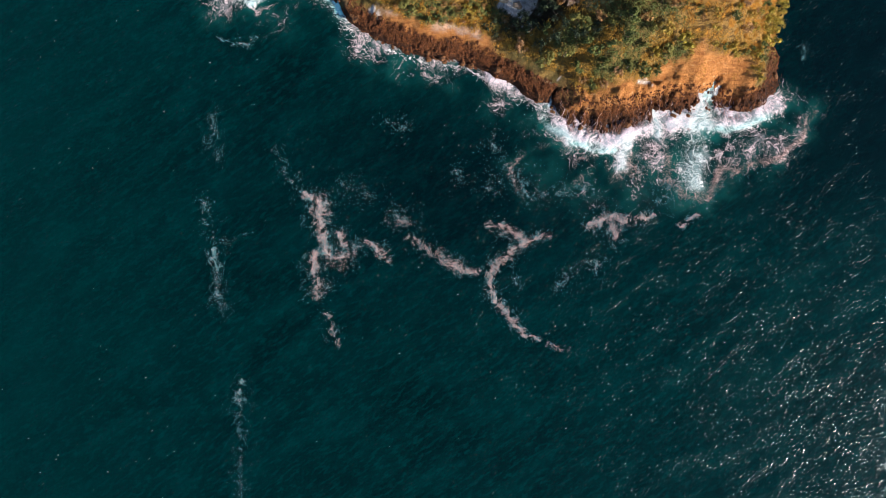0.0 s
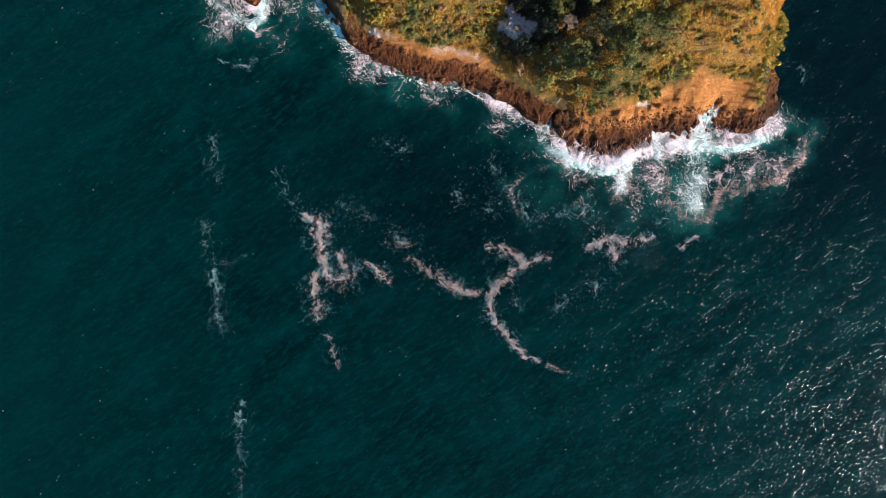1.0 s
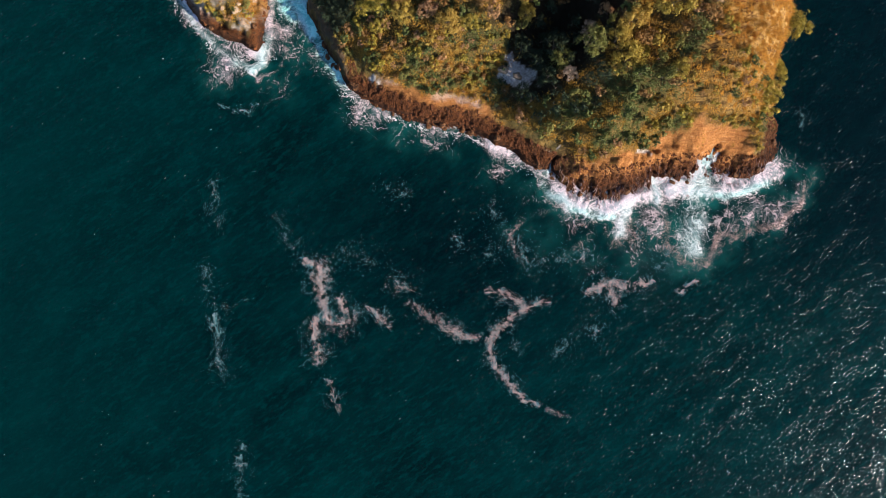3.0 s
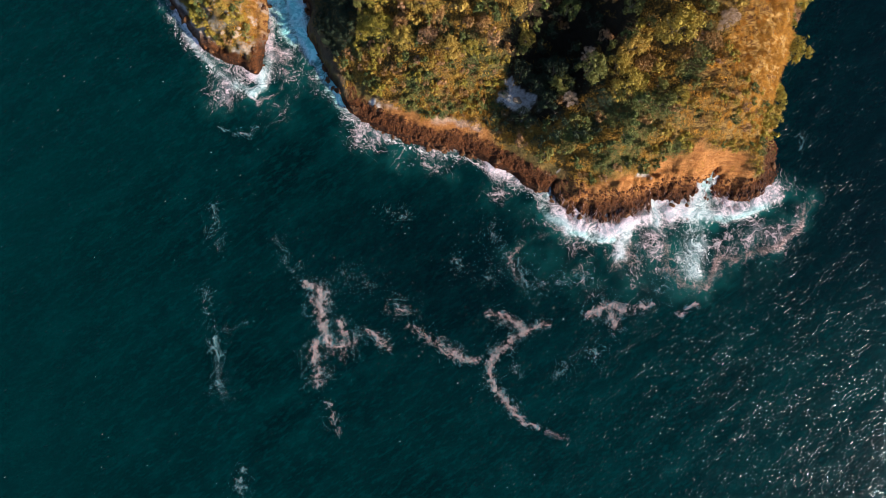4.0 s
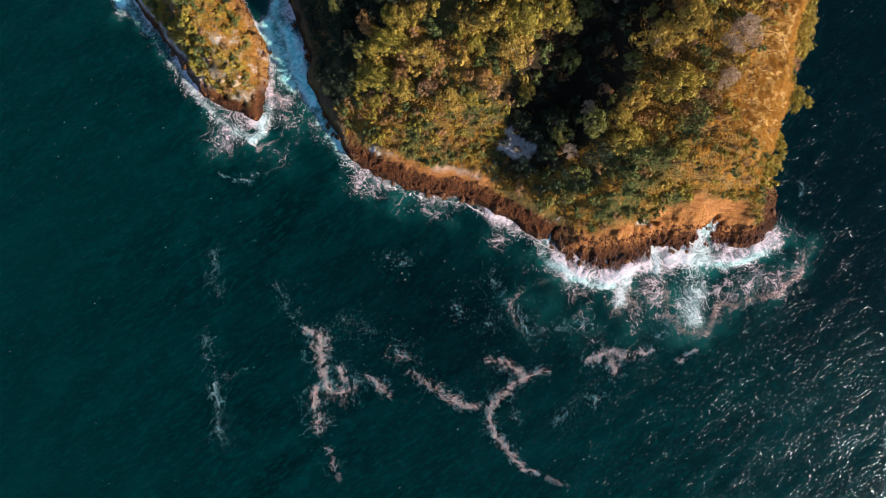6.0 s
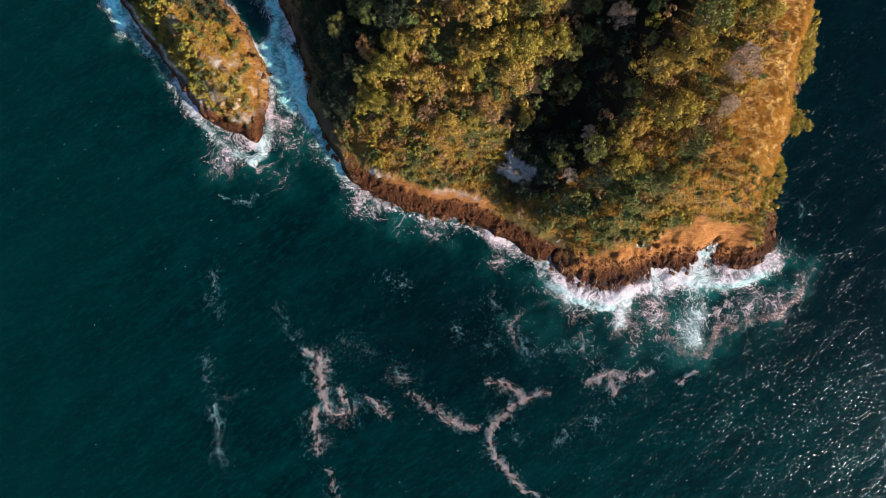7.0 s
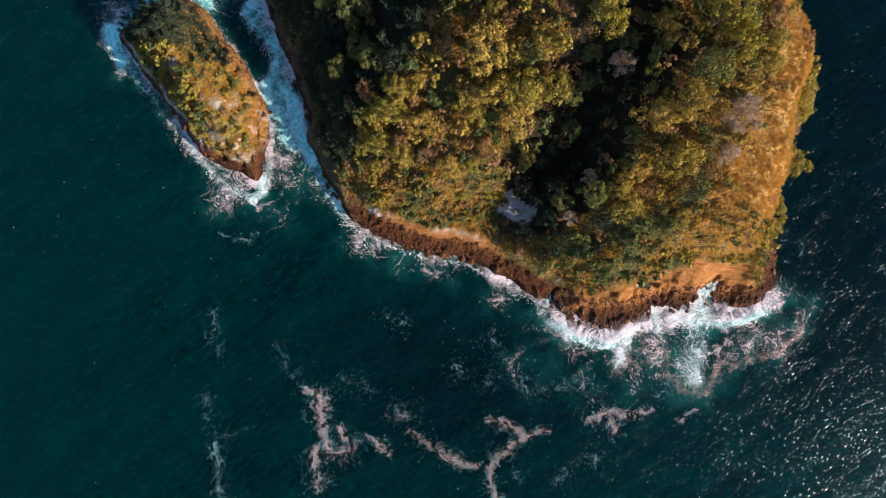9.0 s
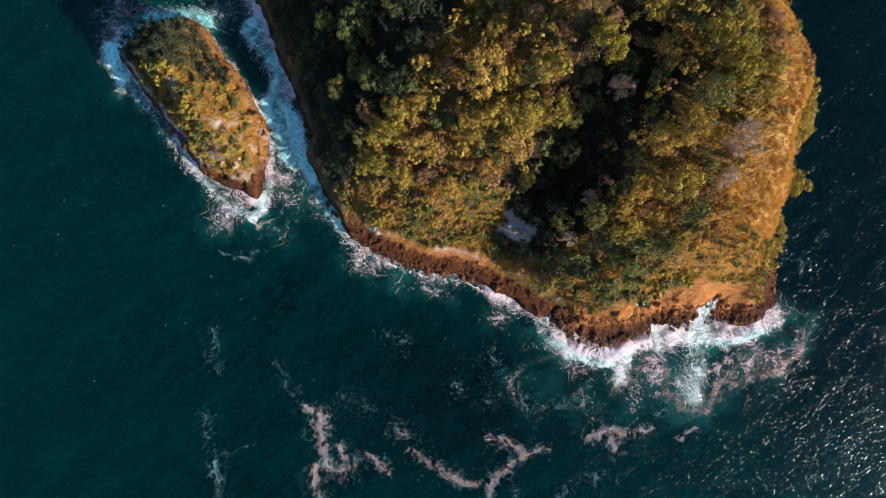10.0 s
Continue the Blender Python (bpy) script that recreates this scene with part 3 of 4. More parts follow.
# ---- island and islet ----
def zones(x, y, z, d):
    ragged = 1.3 * fbm(x / 2.2, y / 2.2, 4, 80)
    e = d + ragged
    east = smooth(x, 56, 62) * smooth(y, 36.5, 40.5)
    head = smooth(x, 23, 27)
    top = 4.8 + 0.9 * head + 3.6 * smooth(x, 41, 49) - 2.5 * smooth(x, 60, 66)
    west = (1 - smooth(x, -20, -16)) * smooth(y, 46, 50)
    weed = (1 - smooth(e + 2.6 * west + 0.7 * fbm(x / 0.7, y / 0.7, 3, 85), 2.5, 4.1)) * (1 - east)
    bay = smooth(x, -14, -9) * (1 - smooth(x, 9, 12))
    ochre = (1 - smooth(e + 0.7 * fbm(x / 0.8, y / 0.8, 3, 83), top, top + 0.5)) * np.clip(head + bay, 0, 1) * (1 - east)
    # the headland: a broad broken ledge, then a bare tan face that widens to the east
    jag = 0.9 * fbm(x / 2.0, y / 2.0, 4, 84) + 0.6 * fbm(x / 0.9, y / 1.6, 3, 86)
    ledge_top = np.interp(x, (22, 26, 32, 37, 42, 50, 60, 64, 67), (29.0, 28.8, 29.1, 29.8, 31.4, 32.6, 31.8, 33, 36))
    face_top = np.interp(x, (22, 25, 28, 34, 40, 44, 49, 55, 59, 62, 64), (29, 31, 31.6, 32.6, 34.0, 36.2, 38.0, 37.8, 36.8, 35.0, 33))
    weed = np.maximum(weed * (1 - head * (y < 40) * (x < 64)), head * (1 - smooth(y + jag - ledge_top, -2.2, 0.8)) * (x < 68))
    ochre = np.maximum(ochre * (1 - head), head * (1 - smooth(y + 1.3 * jag + 1.6 * fbm(x / 4.5, y / 3, 3, 88) - face_top, -1.0, 1.0)))
    pale = np.clip(1.3 * blob(x, y, 14, 48.3, 2.6) + 0.9 * blob(x, y, 17, 47, 2) + 0.9 * blob(x, y, 40.2, 33.8, 1.4)
                   + 0.8 * blob(x, y, 21, 33.4, 1.8) + 0.55 * blob(x, y, -13, 46.6, 2.0), 0, 1)
    pale = smooth(pale + 1.0 * fbm(x / 1.5, y / 1.5, 4, 90) * (pale > 0.05), 0.4, 0.65)
    grey = west * smooth(e, 0.9, 1.5) * (1 - smooth(e + 1.2 * fbm(x / 4, y / 6, 2, 92), 1.7, 2.4))
    pale, weed = np.maximum(pale, 0.16 * grey), np.maximum(weed, 0.6 * grey)
    lip = bay * smooth(e, 3.9, 4.5) * (1 - smooth(e, 5.0, 5.7)) * smooth(value_noise(x / 3.2, y / 3.2, 94), 0.25, 0.6)
    pale = np.maximum(pale, 0.34 * lip)
    wave = 2.2 * fbm(x / 5, y / 5, 3, 95)
    rim = np.interp(y, (38, 47, 49.5, 53, 57, 61, 66, 95), (40, 43, 44.5, 46.8, 49.3, 50.2, 51, 51.5))  # the crest where the grass slope begins
    straw = smooth(x + wave - rim, -0.8, 1.2) * smooth(y + 1.2 * fbm(x / 3, y / 3, 3, 96), 38, 41)
    straw = straw * (1 - 0.4 * smooth(48.5 - 0.11 * (x - 46) - y + 1.6 * fbm(x / 2.5, y / 2.5, 3, 97), -0.6, 0.8))
    straw = np.maximum(straw, 0.35 * (1 - smooth(y + 8 * fbm(x / 7, y / 7, 3, 97), 46, 54)) * smooth(x, -15, -8) * (1 - smooth(x, 12, 16)))
    return weed, ochre, pale, straw


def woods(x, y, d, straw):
    """Where the crowns close, and their shade is put into the floor's colour."""
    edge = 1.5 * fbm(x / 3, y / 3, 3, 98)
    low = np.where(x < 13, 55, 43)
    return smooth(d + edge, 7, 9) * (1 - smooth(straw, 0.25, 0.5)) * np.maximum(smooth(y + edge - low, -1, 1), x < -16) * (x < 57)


def islet_patches(x, y):
    """Bare pale rock among the islet's scrub."""
    return blob(x, y, -49.4, 74.5, 1.7) + blob(x, y, -41.6, 67.8, 1.6) + blob(x, y, -43.4, 62.9, 2.2) + blob(x, y, -38.3, 58.8, 1.5)


def build_island():
    x, y, faces = sheet(np.concatenate([np.arange(-46, 74, 0.32)]), np.concatenate([np.arange(20, 98, 0.32), np.arange(98, 144, 1.5)]))
    z, d = island_height(x, y)
    faces = faces[(d[faces] > -3).any(1)]
    me = mesh_of("island_ground", np.stack([x, y, z], 1), faces, GROUND, True)
    zoned = zones(x, y, z, d)
    for name, data in zip(("weed", "ochre", "pale", "straw"), zoned):
        values(me, name, data)
    # ravine and west flank, where the painted shade of the floor is strongest
    dim_tone = np.maximum(1 - smooth(along(x, y, RAVINE)[0], 7, 11), 1 - smooth(x - (-15 + (y - 66) * 0.85), -2, 2))
    values(me, "wood_shade", woods(x, y, d, zoned[3]) * (0.35 + 0.65 * dim_tone))
    wet = 1 - smooth(z + 0.8 * fbm(x / 1.2, y / 1.2, 3, 99), 0.7, 2.3)
    # shade at the west cliff's foot, put into the colour like wet rock
    cliff_shade = (1 - smooth(x, -20, -16)) * smooth(y, 46, 50) * (1 - smooth(d, 1.4, 2.2))
    values(me, "wet", np.maximum(wet, cliff_shade))
    tagged(new("island_ground", me), "steep island with brown weedy ledge, ochre rock and dry soil", "ground", kind="structure")
    x, y, faces = sheet(np.arange(-70, -31, 0.33), np.arange(50, 96, 0.33))
    z, d = islet_height(x, y)
    faces = faces[(d[faces] > -3).any(1)]
    me = mesh_of("islet_ground", np.stack([x, y, z], 1), faces, GROUND, True)
    e = d + 0.8 * fbm(x / 2, y / 2, 4, 100)
    side = (x + 46) * 0.85 + (y - 72) * 0.53
    patches = islet_patches(x, y)
    values(me, "weed", (1 - smooth(e - 2.4 * (1 - smooth(y + 0.5 * x, 33, 40)), 0.7, 1.5)) * (1 - 0.75 * smooth(y, 59, 64) * smooth(side, -9, -5)))
    values(me, "ochre", 0.38 * (1 - smooth(e, 2.6, 4.5)) * smooth(side, -4, 2))
    values(me, "pale", np.maximum((1 - smooth(e, 1.3, 2.2)) * (1 - smooth(side, -7, -4)), 0.5 * smooth(fbm(x / 1.6, y / 1.6, 5, 103), 0.15, 0.35) * (1 - smooth(y, 68, 76))) + smooth(patches + 0.9 * fbm(x / 1.1, y / 1.1, 4, 108), 0.45, 0.7) * 0.3)
    values(me, "wet", 1 - smooth(z, 0.6, 1.6))
    values(me, "straw", smooth(side + 4 * fbm(x / 4, y / 4, 3, 104), 1, 7))
    tagged(new("islet_ground", me), "small leaning rock islet with pale and golden faces", "ground", kind="structure")


build_island()


# ---- plants ----
def leaves(centres, outward, size, rng, flat=0.4, narrow=1.0):
    """One bent leaf a centre: a lozenge that faces roughly outward."""
    n = len(centres)
    face = outward + flat * rng.normal(size=(n, 3))
    face /= np.linalg.norm(face, axis=1, keepdims=True) + 1e-9
    a = np.cross(face, rng.normal(size=(n, 3)))
    a /= np.linalg.norm(a, axis=1, keepdims=True) + 1e-9
    b = np.cross(face, a)
    s = (size * rng.uniform(0.6, 1.35, n))[:, None]
    w = s * rng.uniform(0.45, 0.75, (n, 1)) * narrow
    v = np.stack([centres - a * s, centres - b * w + face * s * 0.18, centres + a * s, centres + b * w + face * s * 0.18], 1)
    return v.reshape(-1, 3), np.arange(4 * n).reshape(n, 4)


def crown_mesh(name, radius, high, puffs, count, size, mat, rng, narrow=1.0):
    """A crown of many leaves, in tufts of uneven size over an uneven dome."""
    ang, rad = rng.uniform(0, 2 * math.pi, puffs), np.sqrt(rng.uniform(0, 1, puffs)) * radius * 0.78
    stretch = rng.uniform(0.75, 1.25)
    px, py = rad * np.cos(ang) * stretch, rad * np.sin(ang) / stretch
    pz = high * (0.95 - 0.45 * (rad / radius) ** 2) + rng.normal(0, 0.15 * high, puffs)
    pr = radius * (rng.uniform(0.08, 0.21, puffs) if puffs > 40 else rng.uniform(0.15, 0.32, puffs))
    share = pr ** 2 / (pr ** 2).sum()
    cs, os = [], []
    for k in range(puffs):
        n = max(8, int(count * share[k]))
        d = rng.normal(size=(n, 3))
        d[:, 2] = np.abs(d[:, 2]) * 0.9 - 0.25
        d /= np.linalg.norm(d, axis=1, keepdims=True)
        r = pr[k] * (1 - 0.5 * rng.uniform(0, 1, (n, 1)) ** 2) * (1 + 0.18 * rng.normal(size=(n, 1)))
        cs.append(np.array([px[k], py[k], pz[k]]) + d * r * np.array([1, 1, 0.8]))
        os.append(d)
    v, f = leaves(np.concatenate(cs), np.concatenate(os), size, rng, 0.28 if narrow == 1 else 1.2, narrow)
    return mesh_of(name, v, f, mat)


def tube(a, b, ra, rb, sides=6):
    a, b = np.array(a, float), np.array(b, float)
    w = (b - a) / np.linalg.norm(b - a)
    u = np.cross(w, (0.3, 0.9, 0.1))
    u /= np.linalg.norm(u)
    v = np.cross(w, u)
    ring = np.array([math.cos(t) * u + math.sin(t) * v for t in np.arange(sides) * 2 * math.pi / sides])
    verts = np.concatenate([a + ring * ra, b + ring * rb])
    faces = [(i, (i + 1) % sides, sides + (i + 1) % sides, sides + i) for i in range(sides)]
    return verts, np.array(faces)


def joined(pieces):
    vs, fs, k = [], [], 0
    for v, f in pieces:
        vs.append(v)
        fs.append(f + k)
        k += len(v)
    return np.concatenate(vs), np.concatenate(fs)


def trunk_and_limbs(ob, radius, high, limbs, rng):
    """A tapered trunk under ob, with one piece for each limb that forks from it."""
    trunk = part("trunk", mesh_of("trunk", *tube((0, 0, -0.8), (0.1, 0.05, high * 0.45), 0.055 * high, 0.035 * high), BARK), ob)
    for k in range(limbs):
        t = 2 * math.pi * (k + rng.uniform(-0.3, 0.3)) / limbs
        r = radius * rng.uniform(0.4, 0.75)
        fork, elbow = np.array((0.1, 0.05, high * rng.uniform(0.3, 0.45))), np.array((0.55 * r * math.cos(t + 0.2), 0.55 * r * math.sin(t + 0.2), high * rng.uniform(0.5, 0.6)))
        tip = np.array((r * math.cos(t), r * math.sin(t), high * rng.uniform(0.68, 0.9)))
        part("limb", mesh_of("limb", *joined([tube(fork, elbow, 0.028 * high, 0.018 * high, 5), tube(elbow, tip, 0.018 * high, 0.007 * high, 5)]), BARK), trunk)


def part(name, me, parent, label=""):
    ob = new(name, me)
    ob.parent = parent
    return tagged(ob, label)


def plant(kind, radius, high, puffs, count, size, mat, limbs, label, category, group, rng):
    ob = new(kind)
    ob.empty_display_size = 0.5
    trunk_and_limbs(ob, radius, high, limbs, rng)
    part("crown", crown_mesh("crown", radius, high, puffs, count, size, mat, rng), ob)
    return tagged(ob, label, category, group)


def bare_plant(radius, high, count, rng):
    """A leafless crown: limbs that fork into many thin twigs."""
    ob = new("bare_tree")
    trunk_and_limbs(ob, radius, high, 6, rng)
    part("crown", crown_mesh("crown", radius, high, 42, count, 0.3, TWIG, rng, 0.2), ob)
    return tagged(ob, "leafless tree with pale grey-brown twigs on the slope", "tree", "bare trees")


def prototypes():
    rng = np.random.default_rng(21)
    made = {"olive": [], "green": [], "dark": [], "russet": [], "bare": [], "bush": [], "darkbush": [], "greenbush": [], "drybush": []}
    for k in range(4):
        made["olive"].append(plant("olive_tree", 3.6, 4.4, 84, 3000, 0.14, LEAF_OLIVE, 5, "broad olive-green tree with a sunlit tufted crown", "tree", "olive trees", rng))
        made["green"].append(plant("leafy_tree", 3.4, 4.8, 80, 2800, 0.14, LEAF_GREEN, 5, "dark green leafy tree on the wooded slope", "tree", "dark green trees", rng))
    for k in range(2):
        made["dark"].append(plant("dark_tree", 3.3, 4.4, 70, 2400, 0.14, LEAF_SHADE_DARK, 5, "green tree crowded in the shaded wood, shade put into its leaf colour", "tree", "very dark trees", rng))
        made["russet"].append(plant("russet_tree", 2.8, 3.4, 34, 1500, 0.165, LEAF_RUSSET, 5, "small tree with dry russet-brown leaves", "tree", "russet trees", rng))
        made["bare"].append(bare_plant(2.7, 3.6, 1500, rng))
    for k in range(3):
        made["bush"].append(plant("olive_shrub", 1.5, 1.6, 10, 340, 0.165, LEAF_OLIVE, 3, "rounded yellow-olive shrub on the island slope", "shrub", "olive shrubs", rng))
        made["greenbush"].append(plant("green_shrub", 1.4, 1.6, 10, 320, 0.165, LEAF_GREEN, 3, "rounded green shrub on the island slope", "shrub", "green shrubs", rng))
        made["drybush"].append(plant("dry_shrub", 1.3, 1.2, 9, 280, 0.13, LEAF_RUSSET, 3, "low dry brown shrub on the island slope", "shrub", "dry shrubs", rng))
    for k in range(2):
        made["darkbush"].append(plant("dark_shrub", 1.6, 1.5, 12, 340, 0.14, LEAF_SHADE_DARK, 3, "dark green shrub packed in a thicket, leaves darkened further for shade", "shrub", "dark shrubs", rng))
    return made


PLANTS = prototypes()
USED = set()
STANDING = []


def stand(kind, x, y, z, size, rng):
    k = int(rng.integers(len(PLANTS[kind])))
    ob = PLANTS[kind][k]
    m = pose(x, y, z, 0, 0, math.degrees(rng.uniform(0, 6.28)))
    if (kind, k) in USED:
        ob = copy_thing(ob, m)
        ob.matrix_basis = m
    else:
        USED.add((kind, k))
        ob.matrix_basis = m
    ob.scale = (size * rng.uniform(0.9, 1.1), size * rng.uniform(0.9, 1.1), size * rng.uniform(0.85, 1.1))
    STANDING.append((x, y, size))
    return ob


def clear(x, y, gap):
    return all((x - a) ** 2 + (y - b) ** 2 > (gap * (0.5 + 0.5 * s)) ** 2 for a, b, s in STANDING)


def wood():
    rng = np.random.default_rng(5)
    # single crowns that stand out
    for kind, x, y, size in (("olive", 38.7, 54.8, 1.15), ("olive", 35.2, 61.6, 0.95), ("olive", 38.6, 62.9, 0.95), ("green", 40.3, 67.1, 1.0),
                             ("olive", 41.5, 74.2, 1.1), ("olive", 35, 74.5, 0.7), ("green", 34.4, 71.4, 0.65), ("bare", 29.4, 70, 0.95),
                             ("olive", 31.6, 80.6, 0.95), ("bare", 45.6, 60.2, 1.1), ("olive", 44.5, 70.5, 0.9), ("olive", 25.4, 75.1, 0.95),
                             ("olive", 7.5, 73, 1.4), ("olive", 13.5, 62.5, 1.1), ("olive", 14.5, 67.0, 1.1), ("olive", 10, 67, 1.0), ("olive", -8.5, 65, 0.95),
                             ("olive", 68.6, 76.2, 0.9), ("olive", 69.8, 73.4, 0.95), ("olive", 69.6, 70.2, 0.95), ("olive", 69.2, 67.0, 0.85),
                             ("russet", 67.6, 64.2, 0.8), ("olive", 67.8, 57.0, 1.0), ("olive", 64.4, 47.6, 0.8), ("olive", 64.8, 44.4, 0.75),
                             ("bush", 63.8, 41.6, 1.4), ("bush", 66.8, 79.4, 1.5), ("bush", 65.0, 82.6, 1.6), ("bush", 64.2, 86.0, 1.6),
                             ("bush", 67.0, 72.0, 1.3), ("bush", 66.8, 69.0, 1.2), ("bush", 68.0, 75.6, 1.4), ("bush", 63.0, 45.4, 1.3),
                             ("bush", 66.0, 49.6, 1.2), ("bare", 24.0, 46.0, 0.7), ("bare", 47.5, 63.0, 0.8), ("bare", 46.4, 55.6, 0.8)):
        z, d = island_height(np.array([x]), np.array([y]))
        ob = stand(kind, x, y, float(z[0]) - 0.25, size, rng)
        if 24 < x < 46:
            ob.scale.z *= 1.75
    for x, y, size in zip(rng.uniform(60.5, 68.6, 34), rng.uniform(61.5, 77.5, 34), rng.uniform(1.1, 1.9, 34)):
        if clear(x, y, 2.0):
            z, d = island_height(np.array([x]), np.array([y]))
            stand("bush" if x < 64 or y < 66 else "olive", x, y, float(z[0]) - 0.2, size if x < 64 or y < 66 else 0.52 * size, rng)
    n = 14000
    xs, ys = rng.uniform(-38, 66, n), rng.uniform(30, 93, n)
    zs, ds = island_height(xs, ys)
    gully, _ = along(xs, ys, RAVINE)
    weed, ochre, pale, straw = zones(xs, ys, zs, ds)
    pick = value_noise(xs / 7, ys / 7, 55)
    trees = bushes = 0
    for x, y, z, d, g, o, p, s, w, n1 in zip(xs, ys, zs, ds, gully, ochre, pale, straw, weed, pick):
        if d < (2.7 if x < -17 else 5.2) or o > 0.4 or p > 0.4 or w > 0.3:
            continue
        lower = y < 55 and -16 < x < 13 or y < 43 and x >= 13
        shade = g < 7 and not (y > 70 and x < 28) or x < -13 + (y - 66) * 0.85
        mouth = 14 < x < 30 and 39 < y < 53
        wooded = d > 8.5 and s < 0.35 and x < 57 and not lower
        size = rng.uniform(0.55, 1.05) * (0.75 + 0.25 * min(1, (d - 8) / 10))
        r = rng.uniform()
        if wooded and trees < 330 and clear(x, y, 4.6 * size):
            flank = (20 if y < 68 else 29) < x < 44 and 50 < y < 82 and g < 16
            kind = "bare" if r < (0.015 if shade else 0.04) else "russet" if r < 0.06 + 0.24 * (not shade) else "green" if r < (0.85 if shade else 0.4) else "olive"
            # trees whose leaf colour carries the shade of flank and ravine mouth
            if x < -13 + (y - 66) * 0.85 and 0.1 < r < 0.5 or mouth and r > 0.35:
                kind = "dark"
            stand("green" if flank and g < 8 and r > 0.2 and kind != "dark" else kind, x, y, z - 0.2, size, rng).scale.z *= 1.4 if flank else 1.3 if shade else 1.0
            trees += 1
        elif bushes < 960 and rng.uniform() < (0.02 if s > 0.6 and x > 30 else 0.3 if s > 0.3 and x > 30 else 0.95):
            cape = 14 < x < 46 and y < 46
            size = rng.uniform(0.9, 1.5) if wooded or cape else rng.uniform(0.5, 1.0)
            if not clear(x, y, (2.1 if wooded else 1.9) * size):
                continue
            # darkbush leaves carry the shade of flank and ravine in their colour
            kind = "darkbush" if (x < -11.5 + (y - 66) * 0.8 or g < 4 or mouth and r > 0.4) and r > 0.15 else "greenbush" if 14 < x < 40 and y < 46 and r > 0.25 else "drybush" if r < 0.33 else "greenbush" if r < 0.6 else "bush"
            stand(kind, x, y, z - 0.1, size, rng).scale.z *= 1.5 if wooded else 1.25 if cape else 1.0
            bushes += 1
    n = 900
    xs, ys = rng.uniform(-64, -36, n), rng.uniform(58, 90, n)
    zs, ds = islet_height(xs, ys)
    k = 0
    for x, y, z, d in zip(xs, ys, zs, ds):
        size = rng.uniform(0.5, 1.1) * (1.3 if y > 77 else 1.0)
        if d < 2.0 or k > 150 or islet_patches(x, y) > 0.4 or not clear(x, y, 1.45 * size):
            continue
        kind = "darkbush" if y + 0.3 * (x + 57) > 80.5 else "greenbush" if rng.uniform() < 0.42 else "bush" if rng.uniform() < 0.7 else "drybush"
        stand(kind, x, y, z - 0.1, size, rng)
        k += 1


wood()


def scatter_tufts(name, place, n, box, keep, per, spread, size, mat, label, category, seed, blades=False):
    """Ground cover: tufts of leaves, or of blades that hang down the slope."""
    rng = np.random.default_rng(seed)
    x, y = rng.uniform(box[0], box[1], n), rng.uniform(box[2], box[3], n)
    z, d = place(x, y)
    ok = keep(x, y, z, d, rng)
    x, y = x[ok], y[ok]
    s = rng.uniform(0.6, 1.3, len(x))
    x, y, s = (np.repeat(a, per) for a in (x, y, s))
    m = len(x)
    x, y = x + rng.normal(0, spread, m) * s, y + rng.normal(0, spread, m) * s
    z, d = place(x, y)
    if not blades:
        off = np.abs(rng.normal(0, 0.22, m)) * s
        c = np.stack([x, y, z + off + 0.02], 1)
        out = np.stack([rng.normal(0, 0.6, m), rng.normal(0, 0.6, m), np.ones(m)], 1)
        v, f = leaves(c, out, size, rng, 0.4)
    else:
        e = 0.5
        gx, gy = (place(x + e, y)[0] - z) / e, (place(x, y + e)[0] - z) / e
        steep = np.hypot(gx, gy) + 1e-6
        comb = np.stack([-gx / steep, -gy / steep, np.zeros(m)], 1) + 0.55 * rng.normal(size=(m, 3)) * np.array([1, 1, 0])
        comb[:, 2] = -0.55 * np.clip(steep, 0, 1.6) * 0.8 + 0.35
        root = np.stack([x, y, z - 0.03], 1)
        long = size * rng.uniform(0.7, 1.4, (m, 1))
        side = np.cross(comb, (0, 0, 1.0))
        side /= np.linalg.norm(side, axis=1, keepdims=True) + 1e-9
        side = side * 0.05
        lift = np.array([0, 0, 0.22])
        v = np.stack([root - side, root + side, root + comb * long + side * 0.3 + lift, root + comb * long - side * 0.3 + lift], 1).reshape(-1, 3)
        f = np.arange(4 * m).reshape(m, 4)
    tagged(new(name, mesh_of(name, v, f, mat)), label, category, kind="stuff")


def tussocky(x, y):
    """Thick and thin stands of grass, in stripes that run down the slope."""
    u, v = 0.88 * x - 0.47 * y, 0.47 * x + 0.88 * y
    return fbm(u / 2.4, v / 0.8, 4, 121)


def keep_scrub(x, y, z, d, rng):
    weed, ochre, pale, straw = zones(x, y, z, d)
    bare = np.maximum(0.96 * smooth(straw, 0.2, 0.8), 0.97 * smooth(ochre, 0.2, 0.6))
    gully, _ = along(x, y, RAVINE)
    bare = np.maximum(bare, woods(x, y, d, straw) * (0.35 + 0.6 * (gully < 9)))
    return (d > np.where(x < -17, 2.2, 4.8)) & (weed < 0.3) & (pale < 0.4) & (rng.uniform(0, 1, len(x)) > bare)


def keep_grass(x, y, z, d, rng):
    weed, ochre, pale, straw = zones(x, y, z, d)
    return (d > 0.8) & (weed < 0.3) & (ochre < 0.4) & (pale < 0.5) & (rng.uniform(0, 1, len(x)) < straw - 0.1) & (tussocky(x, y) > 0.35 * rng.uniform(-1, 1, len(x)))


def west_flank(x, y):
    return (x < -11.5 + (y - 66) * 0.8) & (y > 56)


def islet_north(x, y):
    return y + 0.3 * (x + 57) + 2.5 * fbm(x / 2.5, y / 2.5, 3, 111) > 80.5


